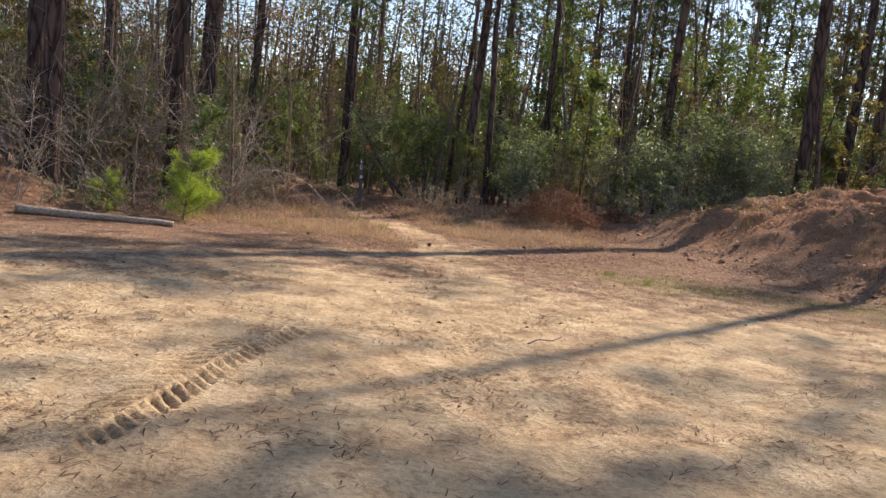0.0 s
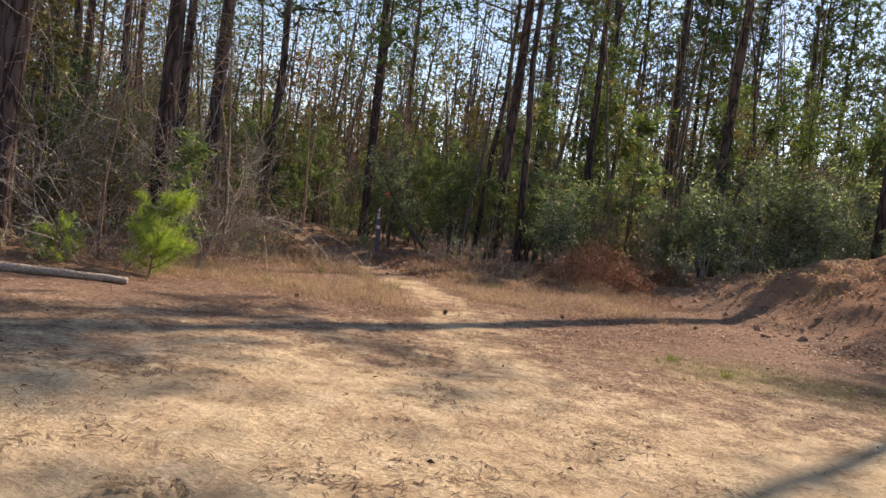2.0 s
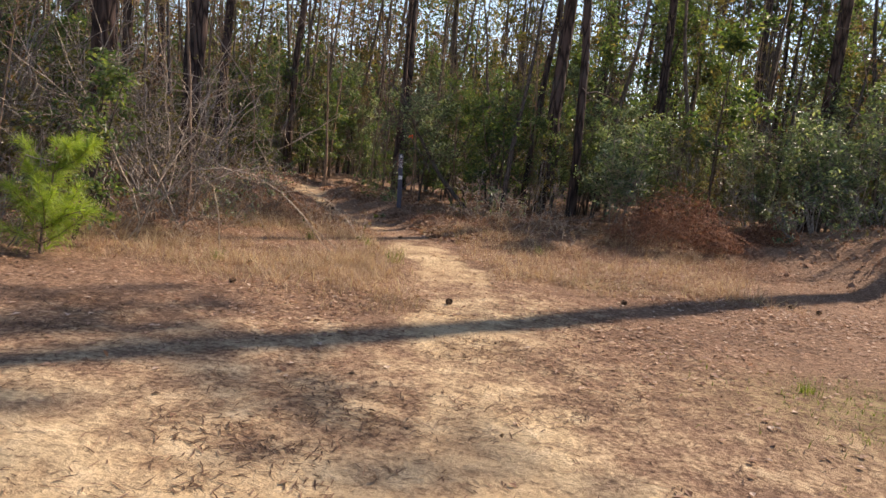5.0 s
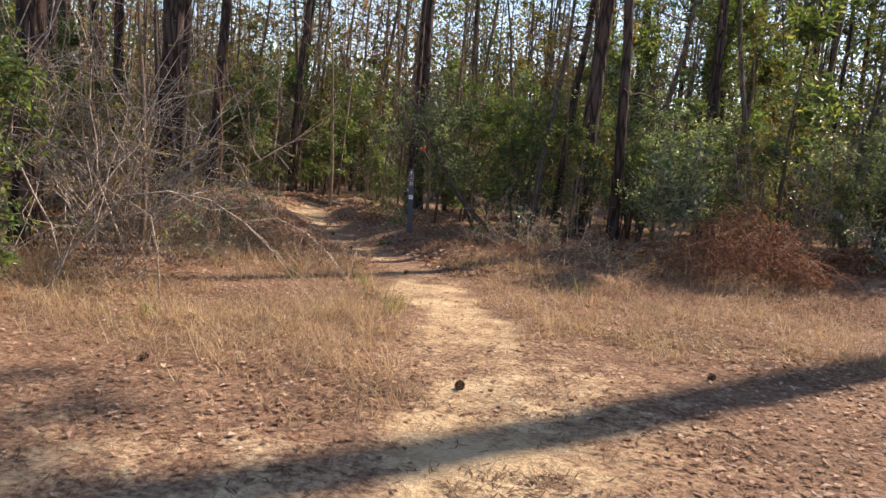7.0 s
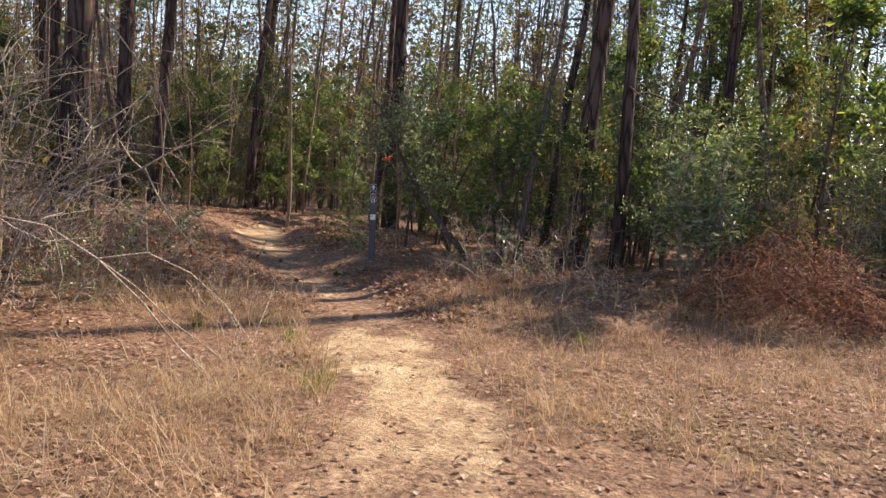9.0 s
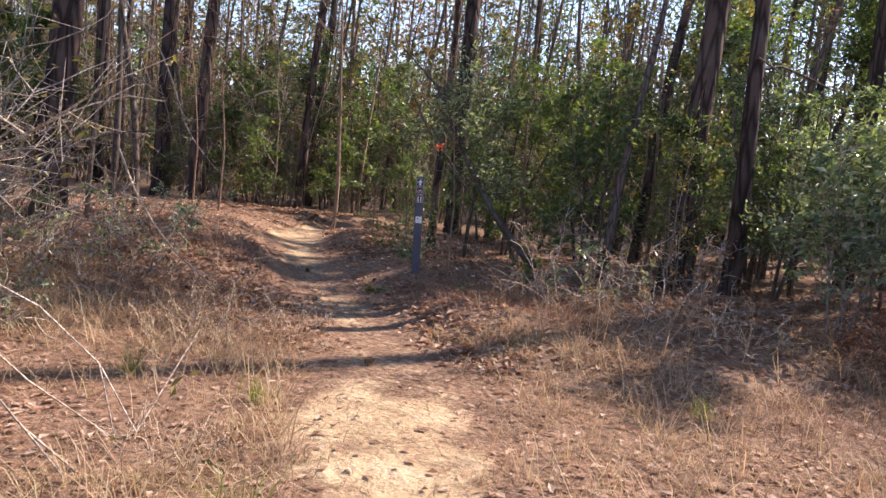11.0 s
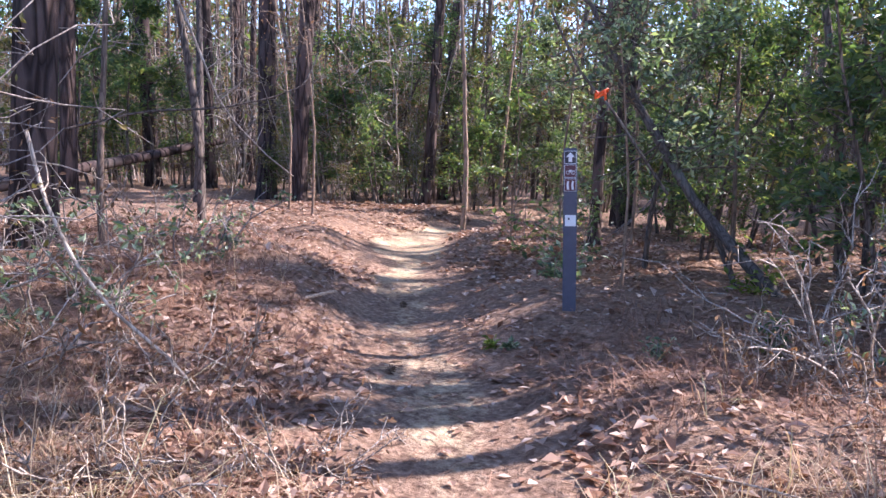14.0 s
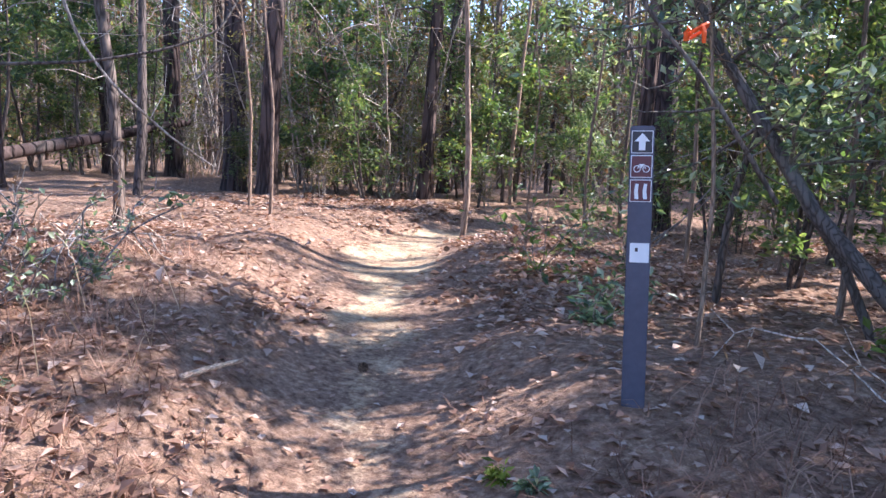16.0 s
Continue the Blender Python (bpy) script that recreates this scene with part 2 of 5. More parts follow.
def blades(bases, height, width, lean=0.5, stiff=0.3):
    """Thin bent blades of two pieces (three triangles as quads of four corners)."""
    c = np.asarray(bases, float)
    n = len(c)
    az = rng.uniform(0, 2 * np.pi, n)
    out = np.stack([np.cos(az), np.sin(az), np.zeros(n)], 1)
    side = np.stack([-np.sin(az), np.cos(az), np.zeros(n)], 1)
    h = (height * rng.uniform(0.45, 1.3, n))[:, None]
    k = (lean * rng.uniform(0.2, 1.6, n))[:, None]
    w = (width * rng.uniform(0.7, 1.3, n))[:, None]
    mid = c + h * 0.52 * (np.array([0, 0, 1.0]) * (1 - 0.12 * k) + out * k * 0.75)
    tip = c + h * (np.array([0, 0, 1.0]) * np.clip(1 - 0.42 * k, 0.12, 1) + out * k * 1.1)
    v = np.stack([c - side * w / 2, c + side * w / 2, mid + side * w * 0.35, mid - side * w * 0.35, tip], 1).reshape(-1, 3)
    b = np.arange(n)[:, None] * 5
    return v, np.concatenate([b + [0, 1, 2], b + [0, 2, 3], b + [3, 2, 4]])


def wander(start, direction, length, steps, wobble, lift=0.0):
    """A line that wanders as a branch does."""
    p, d = [np.array(start, float)], unit(np.array(direction, float))
    for _ in range(steps):
        d = unit(d + wobble * rng.standard_normal(3) + [0, 0, lift])
        p.append(p[-1] + d * length / steps)
    return np.array(p)


def smooth01(a, b, v):
    t = np.clip((v - a) / (b - a), 0, 1)
    return t * t * (3 - 2 * t)


# ---- ground ----
TRAIL = np.array([(1.2, 8.0), (0.5, 11.5), (0.05, 13.6), (-0.25, 15.0), (-0.55, 16.6), (-1.15, 18.5), (-1.75, 19.6), (-2.75, 21.2), (-3.65, 22.5), (-4.5, 23.9), (-5.6, 25.9), (-6.1, 27.2), (-6.0, 28.8), (-5.0, 30.8), (-3.0, 33.5), (0.0, 37.0)])


def trail_distance(x, y):
    best = np.full(np.shape(x), 1e9)
    for a, b in zip(TRAIL[:-1], TRAIL[1:]):
        ab = b - a
        t = np.clip(((x - a[0]) * ab[0] + (y - a[1]) * ab[1]) / (ab @ ab), 0, 1)
        best = np.minimum(best, np.hypot(x - a[0] - t * ab[0], y - a[1] - t * ab[1]))
    return best


def waves(x, y, scale, seed, octaves=4):
    """Cheap rolling noise out of turned sines, about -1 to 1."""
    g = np.random.default_rng(seed)
    total, amp, norm = np.zeros(np.shape(x)), 1.0, 0.0
    for _ in range(octaves):
        for _ in range(3):
            a, ph = g.uniform(0, 2 * np.pi), g.uniform(0, 2 * np.pi)
            total = total + amp * np.sin((x * np.cos(a) + y * np.sin(a)) * scale * g.uniform(0.7, 1.3) + ph + 1.3 * np.sin((y * np.cos(a) - x * np.sin(a)) * scale * 0.6 + ph))
        norm += amp * 1.7
        scale *= 2.1
        amp *= 0.5
    return total / norm


def tyre(x, y, a, b, width, pitch, fade):
    """Lug marks of one tyre between two places: depth of the print."""
    a, b = np.array(a), np.array(b)
    d = b - a
    length = np.hypot(*d)
    d = d / length
    s = (x - a[0]) * d[0] + (y - a[1]) * d[1]
    q = -(x - a[0]) * d[1] + (y - a[1]) * d[0]
    side = np.sign(q)
    ph = (s + 0.9 * np.abs(q) + side * pitch * 0.25) / pitch * 2 * np.pi
    each = np.floor(ph / (2 * np.pi)) + 37 * side
    lug = smooth01(-0.1, 0.5, np.sin(ph)) * smooth01(0.01, 0.03, np.abs(q)) * (0.25 + 0.75 * np.abs(np.sin(each * 12.9898) * 43758.5 % 1.0))
    inside = smooth01(width / 2 + 0.02, width / 2 - 0.02, np.abs(q)) * smooth01(-0.1, 0.3, s) * smooth01(length + 0.1, length - 0.3, s)
    return inside * fade * (0.45 + 0.55 * smooth01(-0.4, 0.3, waves(x, y, 2.0, 31, 2))) * (0.10 - lug)


def height(x, y):
    x, y = np.asarray(x, float), np.asarray(y, float)
    h = 0.035 * waves(x, y, 0.5, 3, 3) + 0.019 * waves(x, y, 3.0, 4, 3) * smooth01(40, 20, np.hypot(x, y))
    foot = 6.5 + 0.22 * (15 - y) + 0.35 * waves(x, y, 0.9, 5, 3)
    up = (0.82 * smooth01(-0.4, 4.4, x - foot) + 0.18 * smooth01(3, 9, x - foot)) * smooth01(25.0, 19.0, y) * smooth01(3.0, 9.0, y)
    h = h + up * (2.25 + 0.2 * waves(x, y, 1.3, 6, 3) + 0.17 * waves(x, y, 5.5, 7, 4) + 0.20 * waves(x, y, 2.6, 28, 3)) * smooth01(34, 16, x)
    h = h + 0.75 * np.exp(-(((x + 8.6) / 1.7) ** 2 + ((y - 13.6) / 1.1) ** 2)) * (1 + 0.25 * waves(x, y, 2.0, 8, 3))
    td = trail_distance(x, y)
    wood = smooth01(18.8, 21.5, y) * smooth01(60, 30, y)
    h = h + wood * 0.24 * smooth01(0.22, 1.2, td) * (1 + 0.22 * waves(x, y, 1.6, 9, 2)) - wood * 0.03 * np.exp(-(td / 0.3) ** 2)
    h = h + 0.15 * smooth01(-2.0, 1.5, x) * smooth01(20.5, 23, y) * smooth01(45, 30, y)
    h = h + 0.18 * smooth01(-3.0, -6.0, x) * smooth01(15, 19, y) * smooth01(40, 26, y)
    h = h + 0.03 * waves(x, y, 4.5, 12, 3) * smooth01(18, 20, y) * smooth01(40, 30, y) * smooth01(0.2, 0.6, td)
    near = (y < 9)
    if np.any(near):
        h = h + tyre(x, y, (-1.71, 3.26), (-1.21, 6.37), 0.40, 0.115, 0.095)
        h = h + tyre(x, y, (0.2, 3.1), (4.2, 6.6), 0.22, 0.05, 0.02) + tyre(x, y, (0.9, 3.6), (5.0, 6.4), 0.2, 0.05, 0.016)
        h = h + 0.008 * waves(x, y, 9.0, 21, 2) * smooth01(9, 8, y)
    return h


def spaced(stops):
    out = []
    for (a, b, step) in stops:
        out.append(np.arange(a, b, step))
    return np.concatenate(out + [[stops[-1][1]]])


def build_ground():
    xs = spaced([(-600, -60, 60), (-60, -20, 2.5), (-20, -9, 0.4), (-9, -3.2, 0.13), (-3.2, -2.3, 0.07), (-2.3, -0.8, 0.022), (-0.8, 5.0, 0.075), (5.0, 12, 0.10), (12, 20, 0.4), (20, 60, 2.5), (60, 600, 60)])
    ys = spaced([(-600, -60, 60), (-60, -10, 3), (-10, 1.6, 0.4), (1.6, 2.8, 0.06), (2.8, 7.0, 0.024), (7.0, 28, 0.105), (28, 40, 0.3), (40, 80, 2.5), (80, 600, 52)])
    gx, gy = np.meshgrid(xs, ys)
    gz = height(gx, gy)
    nx, ny = len(xs), len(ys)
    i = (np.arange(ny - 1)[:, None] * nx + np.arange(nx - 1)).ravel()
    me = fast_mesh("ground", np.stack([gx, gy, gz], -1).reshape(-1, 3), np.stack([i, i + 1, i + nx + 1, i + nx], 1), GROUND, True)
    td = trail_distance(gx, gy)
    edge = 12.3 + 1.1 * waves(gx, gy, 0.45, 11, 3) + 0.5 * gx * (gx < 0) * 0.35
    sand = (0.42 * smooth01(edge + 1.4, edge - 1.0, gy) + 0.58 * smooth01(edge - 1.0, edge - 4.8, gy)) * smooth01(-9.5, -5.5, gx + 1.6 * waves(gx, gy, 0.5, 33, 3)) * smooth01(7.4, 4.2, gx + 0.25 * (gy - 15) * (gy > 11) + 1.3 * waves(gx, gy, 0.6, 34, 3)) * smooth01(-8, 0, gy + 1.5 * waves(gx, gy, 0.5, 35, 3))
    sand = sand * (0.78 + 0.22 * smooth01(-0.3, 0.25, waves(gx, gy, 0.9, 13, 3))) + 0.18 * sand * waves(gx, gy * 1.6, 1.3, 16, 3)
    sand = np.maximum(sand, (0.62 + 0.25 * waves(gx, gy, 1.7, 36, 3)) * np.exp(-(((gx - 0.55) / 1.0) ** 2 + ((gy - 13.7) / 1.9) ** 2)))
    wide = 0.50 - 0.28 * smooth01(18, 20.5, gy) + 0.25 * smooth01(24.5, 26, gy) * smooth01(30, 27, gy)
    # half the sand from y 18 to 24: litter, plus shade put into the colour
    track = (1 - 0.5 * smooth01(18.2, 19.2, gy) * smooth01(24.4, 23.0, gy)) * smooth01(wide * 1.5, wide * 0.5, td + np.where(gy > 19, 0.15, 0.26) * waves(gx, gy, 2.4, 14, 3)) * smooth01(31, 27, gy)
    sand = np.maximum(sand, track * (0.66 + 0.24 * waves(gx, gy, 2.0, 15, 3)))
    green = np.exp(-(((gx - 3.9) / 1.5) ** 2 + ((gy - 11.9) / 0.8) ** 2)) + 0.8 * np.exp(-(((gx - 1.6) / 1.0) ** 2 + ((gy - 16.6) / 0.5) ** 2)) + 0.8 * np.exp(-(((gx - 7.0) / 2.0) ** 2 + ((gy - 11.0) / 1.2) ** 2))
    foot = 6.5 + 0.22 * (15 - gy)
    clay = smooth01(0.2, 1.8, gx - foot) * smooth01(22, 19, gy) * smooth01(3, 8, gy) + np.exp(-(((gx + 8.6) / 1.8) ** 2 + ((gy - 13.4) / 1.2) ** 2))
    cols = np.stack([sand, np.clip(green, 0, 1), np.clip(clay, 0, 1), np.ones_like(gx)], -1).reshape(-1, 4)
    layer = me.color_attributes.new("mask", "FLOAT_COLOR", "POINT")
    layer.data.foreach_set("color", cols.astype(np.float32).ravel())
    tagged(new("ground", me), label="sandy clearing and forest floor with a worn footpath", category="ground", kind="structure")


build_ground()


# ---- trees ----
def put(master, x, y, turn=0.0, size=1.0, lean=(0, 0), sink=0.03, **tags):
    """A copy of a thing, standing on the ground."""
    ob = copy_thing(master, pose(x, y, float(height(x, y)) - sink, lean[0], lean[1], turn) @ Matrix.Diagonal((size, size, size, 1)))
    return tagged(ob, **tags)


def pine_master(tall, girth, clear, clumps, seed, tufted=26):
    """A tall pine: bare furrowed trunk, dead stubs, limbs in the top and needle tufts."""
    global rng
    rng = np.random.default_rng(seed)
    ob = thing("pine_tree", 0, 0)
    steps = 16
    zs = np.concatenate([[-0.2, 0.0, 0.25, 0.7], np.linspace(1.6, tall, steps)])
    bend = np.cumsum(rng.standard_normal((len(zs), 2)) * 0.03, 0) * np.clip(zs, 0, 4)[:, None] / 4
    line = np.column_stack([bend, zs])
    rad = girth / 2 * (1 - 0.78 * np.clip(zs, 0, None) / tall) + girth * 0.16 * np.exp(-np.clip(zs, 0, None) / 0.25)
    v, f = tube(line, rad, 12, 0.03)
    under(new("trunk", fast_mesh("trunk", v, f, PINE_BARK, True)), ob)
    limbs, tufts = [], []
    for k in range(clumps):
        z = clear + (tall - clear) * (k + rng.uniform()) / clumps
        az = rng.uniform(0, 2 * np.pi)
        at = np.array([np.interp(z, zs, line[:, 0]), np.interp(z, zs, line[:, 1]), z])
        reach = (0.6 + 2.6 * (1 - (z - clear) / (tall - clear)) ** 0.7) * rng.uniform(0.7, 1.2)
        p = wander(at, (np.cos(az), np.sin(az), 0.25), reach, 5, 0.16, 0.05)
        limbs.append(tube(p, np.linspace(0.045, 0.012, 6), 4))
        for q in p[2:]:
            for _ in range(3):
                tufts.append(q + rng.standard_normal(3) * [0.4, 0.4, 0.22])
    for k in range(7):
        z, az = rng.uniform(2.5, clear), rng.uniform(0, 2 * np.pi)
        at = np.array([np.interp(z, zs, line[:, 0]), np.interp(z, zs, line[:, 1]), z])
        p = wander(at, (np.cos(az), np.sin(az), 0.1), rng.uniform(0.4, 1.6), 4, 0.25)
        limbs.append(tube(p, np.linspace(0.022, 0.005, 5), 4))
    v, f = joined(limbs)
    tagged(under(new("limb_growth", fast_mesh("limb_growth", v, f, GREY_BARK, True)), ob), kind="stuff")
    t = np.repeat(np.array(tufts), tufted, 0)
    d = unit(rng.standard_normal(t.shape) + [0, 0, 0.35])
    side = unit(np.cross(d, rng.standard_normal(t.shape))) * 0.03
    v = np.stack([t - side, t + side, t + d * rng.uniform(0.22, 0.4, (len(t), 1))], 1).reshape(-1, 3)
    f = np.arange(len(v)).reshape(-1, 3)
    tagged(under(new("crown", fast_mesh("crown", v, f, NEEDLE)), ob), kind="stuff")
    return ob


def broadleaf_master(name, tall, stems, spread, count, leaf, mat, bark, seed, girth=0.05, low=0.15, flat=0.4, twigs=5, fill=1.0):
    """An understory tree or bush: stems, branches, twigs, and leaves in sprays along them."""
    global rng
    rng = np.random.default_rng(seed)
    ob = thing(name, 0, 0)
    stem_parts, twig_parts, seats, outs = [], [], [], []
    for s in range(stems):
        az = rng.uniform(0, 2 * np.pi)
        tilt = (0.10 if stems == 1 else rng.uniform(0.1, 0.55)) * spread / tall * 1.6
        top = tall * rng.uniform(0.7, 1.0)
        line = wander((0.12 * np.cos(az) * (stems > 1), 0.12 * np.sin(az) * (stems > 1), -0.1), (np.cos(az) * tilt, np.sin(az) * tilt, 1), top, 10, 0.06, 0.05)
        stem_parts.append(tube(line, np.linspace(girth * rng.uniform(0.4, 0.6), 0.008, 11), 6, 0.05))
        for k in range(int(twigs * 3)):
            u = rng.uniform(low, 1.0)
            at = line[int(u * 10)] * (1 - (u * 10) % 1) + line[min(10, int(u * 10) + 1)] * ((u * 10) % 1)
            a2 = rng.uniform(0, 2 * np.pi)
            reach = spread * (1.05 - 0.75 * u) * rng.uniform(0.45, 1.0)
            br = wander(at, (np.cos(a2), np.sin(a2), rng.uniform(0.0, 0.7)), reach, 4, 0.2, 0.02)
            twig_parts.append(tube(br, np.linspace(0.014, 0.004, 5), 3))
            for m in range(1, 5):
                tw = wander(br[m], rng.standard_normal(3) * [1, 1, 0.6], reach * 0.4 + 0.1, 2, 0.25)
                twig_parts.append(tube(tw[::2], [0.005, 0.002], 3))
                for q in (*tw, (tw[1] + tw[2]) / 2):
                    seats.append(q)
                    outs.append(unit(tw[-1] - tw[0]))
    v, f = joined(stem_parts)
    under(new("stem", fast_mesh("stem", v, f, bark, True)), ob)
    v, f = joined(twig_parts)
    tagged(under(new("branchwork", fast_mesh("branchwork", v, f, bark, True)), ob), kind="stuff")
    if count:
        seats, outs = np.array(seats), np.array(outs)
        weight = np.repeat(rng.gamma(0.7, 1.0, len(seats) // 4 + 1), 4)[: len(seats)]
        pick = rng.choice(len(seats), count, p=weight / weight.sum())
        c = seats[pick] + rng.standard_normal((count, 3)) * 0.075 * fill
        v, f = leaves(c, leaf, leaf * 0.42, flat, outs[pick])
        tagged(under(new("foliage", fast_mesh("foliage", v, f, mat)), ob), kind="stuff")
    return ob


def brush_master(name, tall, stems, spread, seed, mat=TWIG, leafy=0, leaf_mat=BROWN_LEAF, girth=0.02, fine=6, arch=0.0):
    """Bare winter brush: many thin stems that fork into fine twigs, with a few leaves left."""
    global rng
    rng = np.random.default_rng(seed)
    ob = thing(name, 0, 0)
    parts, seats = [], []
    for s in range(stems):
        az = rng.uniform(0, 2 * np.pi)
        r0 = spread * 0.35 * np.sqrt(rng.uniform())
        line = wander((r0 * np.cos(az), r0 * np.sin(az), -0.05), (0.6 * spread / tall * np.cos(az), 0.6 * spread / tall * np.sin(az), 1), tall * rng.uniform(0.5, 1.15), 9, 0.16, 0.01 - arch)
        parts.append(tube(line, np.linspace(girth * rng.uniform(0.4, 0.75), 0.005, 10), 4))
        for k in range(fine):
            m = rng.integers(2, 10)
            d = line[m] - line[m - 1]
            br = wander(line[m], unit(d) + rng.standard_normal(3) * 0.7, tall * rng.uniform(0.12, 0.38), 4, 0.25, -arch * 0.5)
            parts.append(tube(br, np.linspace(0.0075, 0.0035, 5), 3))
            for _ in range(3):
                j = rng.integers(1, 5)
                tw = wander(br[j], unit(d) * 0.5 + rng.standard_normal(3), tall * rng.uniform(0.05, 0.16), 2, 0.35)
                parts.append(tube(tw[::2], [0.0042, 0.0025], 3))
                seats.extend(tw[1:])
    v, f = joined(parts)
    tagged(under(new("branchwork", fast_mesh("branchwork", v, f, mat, True)), ob), kind="stuff")
    if leafy:
        seats = np.array(seats)
        c = seats[rng.integers(0, len(seats), leafy)] + rng.standard_normal((leafy, 3)) * 0.02
        v, f = leaves(c, 0.065, 0.03, 0.2)
        tagged(under(new("foliage", fast_mesh("foliage", v, f, leaf_mat)), ob), kind="stuff")
    return ob


PINES = [pine_master(27, 0.40, 19, 26, 1, 12), pine_master(25, 0.34, 17.5, 24, 2, 12), pine_master(28, 0.40, 19.5, 26, 3, 12), pine_master(17, 0.22, 7.0, 24, 4, 13), pine_master(21, 0.30, 8.5, 28, 5, 13)]
HOLLIES = [broadleaf_master("evergreen_tree", 6.5, 1, 1.8, 1800, 0.145, HOLLY, GREY_BARK, 11, 0.10, 0.12), broadleaf_master("evergreen_tree", 5.0, 2, 1.6, 1700, 0.14, HOLLY, GREY_BARK, 12, 0.08, 0.15), broadleaf_master("evergreen_tree", 7.5, 1, 2.1, 1700, 0.145, OLIVE, GREY_BARK, 13, 0.11, 0.25)]
BUSHES = [broadleaf_master("laurel_bush", 2.5, 5, 0.95, 1900, 0.115, LAUREL, TWIG, 21, 0.03, 0.32, 0.5, 3.4), broadleaf_master("laurel_bush", 3.9, 5, 1.5, 2900, 0.11, LAUREL, TWIG, 22, 0.04, 0.2, 0.55, 5)]
THICKET = [broadleaf_master("evergreen_tree", 4.6, 3, 1.25, 2500, 0.105, HOLLY, GREY_BARK, 24, 0.06, 0.14, 0.5, 4), broadleaf_master("evergreen_tree", 5.4, 2, 1.3, 2600, 0.11, LAUREL, GREY_BARK, 25, 0.07, 0.22, 0.5, 5), broadleaf_master("evergreen_tree", 4.2, 4, 1.2, 2000, 0.09, OLIVE, TWIG, 26, 0.04, 0.16, 0.4, 3.4), broadleaf_master("evergreen_tree", 6.5, 1, 1.5, 2100, 0.10, HOLLY, GREY_BARK, 27, 0.09, 0.42, 0.5, 8)]
OLIVES = [broadleaf_master("understory_shrub", 3.2, 5, 1.3, 1300, 0.08, OLIVE, TWIG, 31, 0.03, 0.15, 0.3, 3), broadleaf_master("understory_shrub", 4.5, 4, 1.5, 1000, 0.08, BROWN_LEAF, TWIG, 32, 0.035, 0.2, 0.3, 3.4)]
BRUSH = [brush_master("bare_shrub", 3.0, 8, 2.2, 41, leafy=260, leaf_mat=OLIVE, arch=0.05), brush_master("bare_shrub", 4.8, 7, 2.8, 42, leafy=300, girth=0.024, arch=0.09, fine=8), brush_master("bare_shrub", 1.6, 10, 1.5, 43, leafy=200), brush_master("bare_shrub", 4.0, 7, 2.8, 44, leafy=520, leaf_mat=OLIVE, arch=0.10, fine=8)]
SLIM = [broadleaf_master("slender_sapling", 8.0, 1, 1.1, 160, 0.07, OLIVE, TAN_BARK, 51, 0.085, 0.55, 0.3, 4), broadleaf_master("slender_sapling", 6.0, 1, 0.9, 120, 0.07, BROWN_LEAF, TAN_BARK, 52, 0.06, 0.45, 0.3, 4), broadleaf_master("slender_sapling", 11.0, 1, 1.4, 260, 0.08, OLIVE, GREY_BARK, 53, 0.16, 0.5, 0.3, 5)]
MASTERS = PINES + HOLLIES + BUSHES + THICKET + OLIVES + BRUSH + SLIM

# the same kinds with fewer, larger leaves, for deep in the wood
HOLLIES_FAR = [broadleaf_master("evergreen_tree", 6.5, 1, 1.8, 1300, 0.17, HOLLY, GREY_BARK, 15, 0.10, 0.1, 0.4, 3), broadleaf_master("evergreen_tree", 5.5, 1, 1.7, 1300, 0.17, HOLLY, GREY_BARK, 16, 0.09, 0.08, 0.4, 3), broadleaf_master("evergreen_tree", 8.0, 1, 2.0, 1300, 0.17, OLIVE, GREY_BARK, 17, 0.12, 0.2, 0.4, 3)]
OLIVES_FAR = [broadleaf_master("understory_shrub", 3.4, 3, 1.5, 700, 0.12, OLIVE, TWIG, 35, 0.03, 0.1, 0.3, 2), broadleaf_master("understory_shrub", 5.0, 3, 1.7, 650, 0.12, BROWN_LEAF, TWIG, 36, 0.035, 0.12, 0.3, 2)]
BRUSH_FAR = [brush_master("bare_shrub", 3.5, 8, 2.0, 45, leafy=160, girth=0.04, fine=5), brush_master("bare_shrub", 5.0, 7, 2.2, 46, leafy=200, girth=0.05, fine=5)]
MASTERS += HOLLIES_FAR + OLIVES_FAR + BRUSH_FAR

PINE_TAGS = dict(label="tall pine with furrowed reddish brown bark on the forest floor", category="tree", group="pines of the wood")
HOLLY_TAGS = dict(label="dark green evergreen understory tree with small glossy leaves", category="tree", group="evergreen understory")
BUSH_TAGS = dict(label="glossy green laurel bush at the edge of the wood", category="bush", group="laurel bushes")
OLIVE_TAGS = dict(label="thin straggling shrub with olive and brown leaves", category="shrub", group="understory shrubs")
BRUSH_TAGS = dict(label="bare grey winter brush with fine tangled twigs", category="shrub", group="bare brush")
SLIM_TAGS = dict(label="slender pale sapling with few leaves", category="tree", group="saplings")

place = random.Random(5)
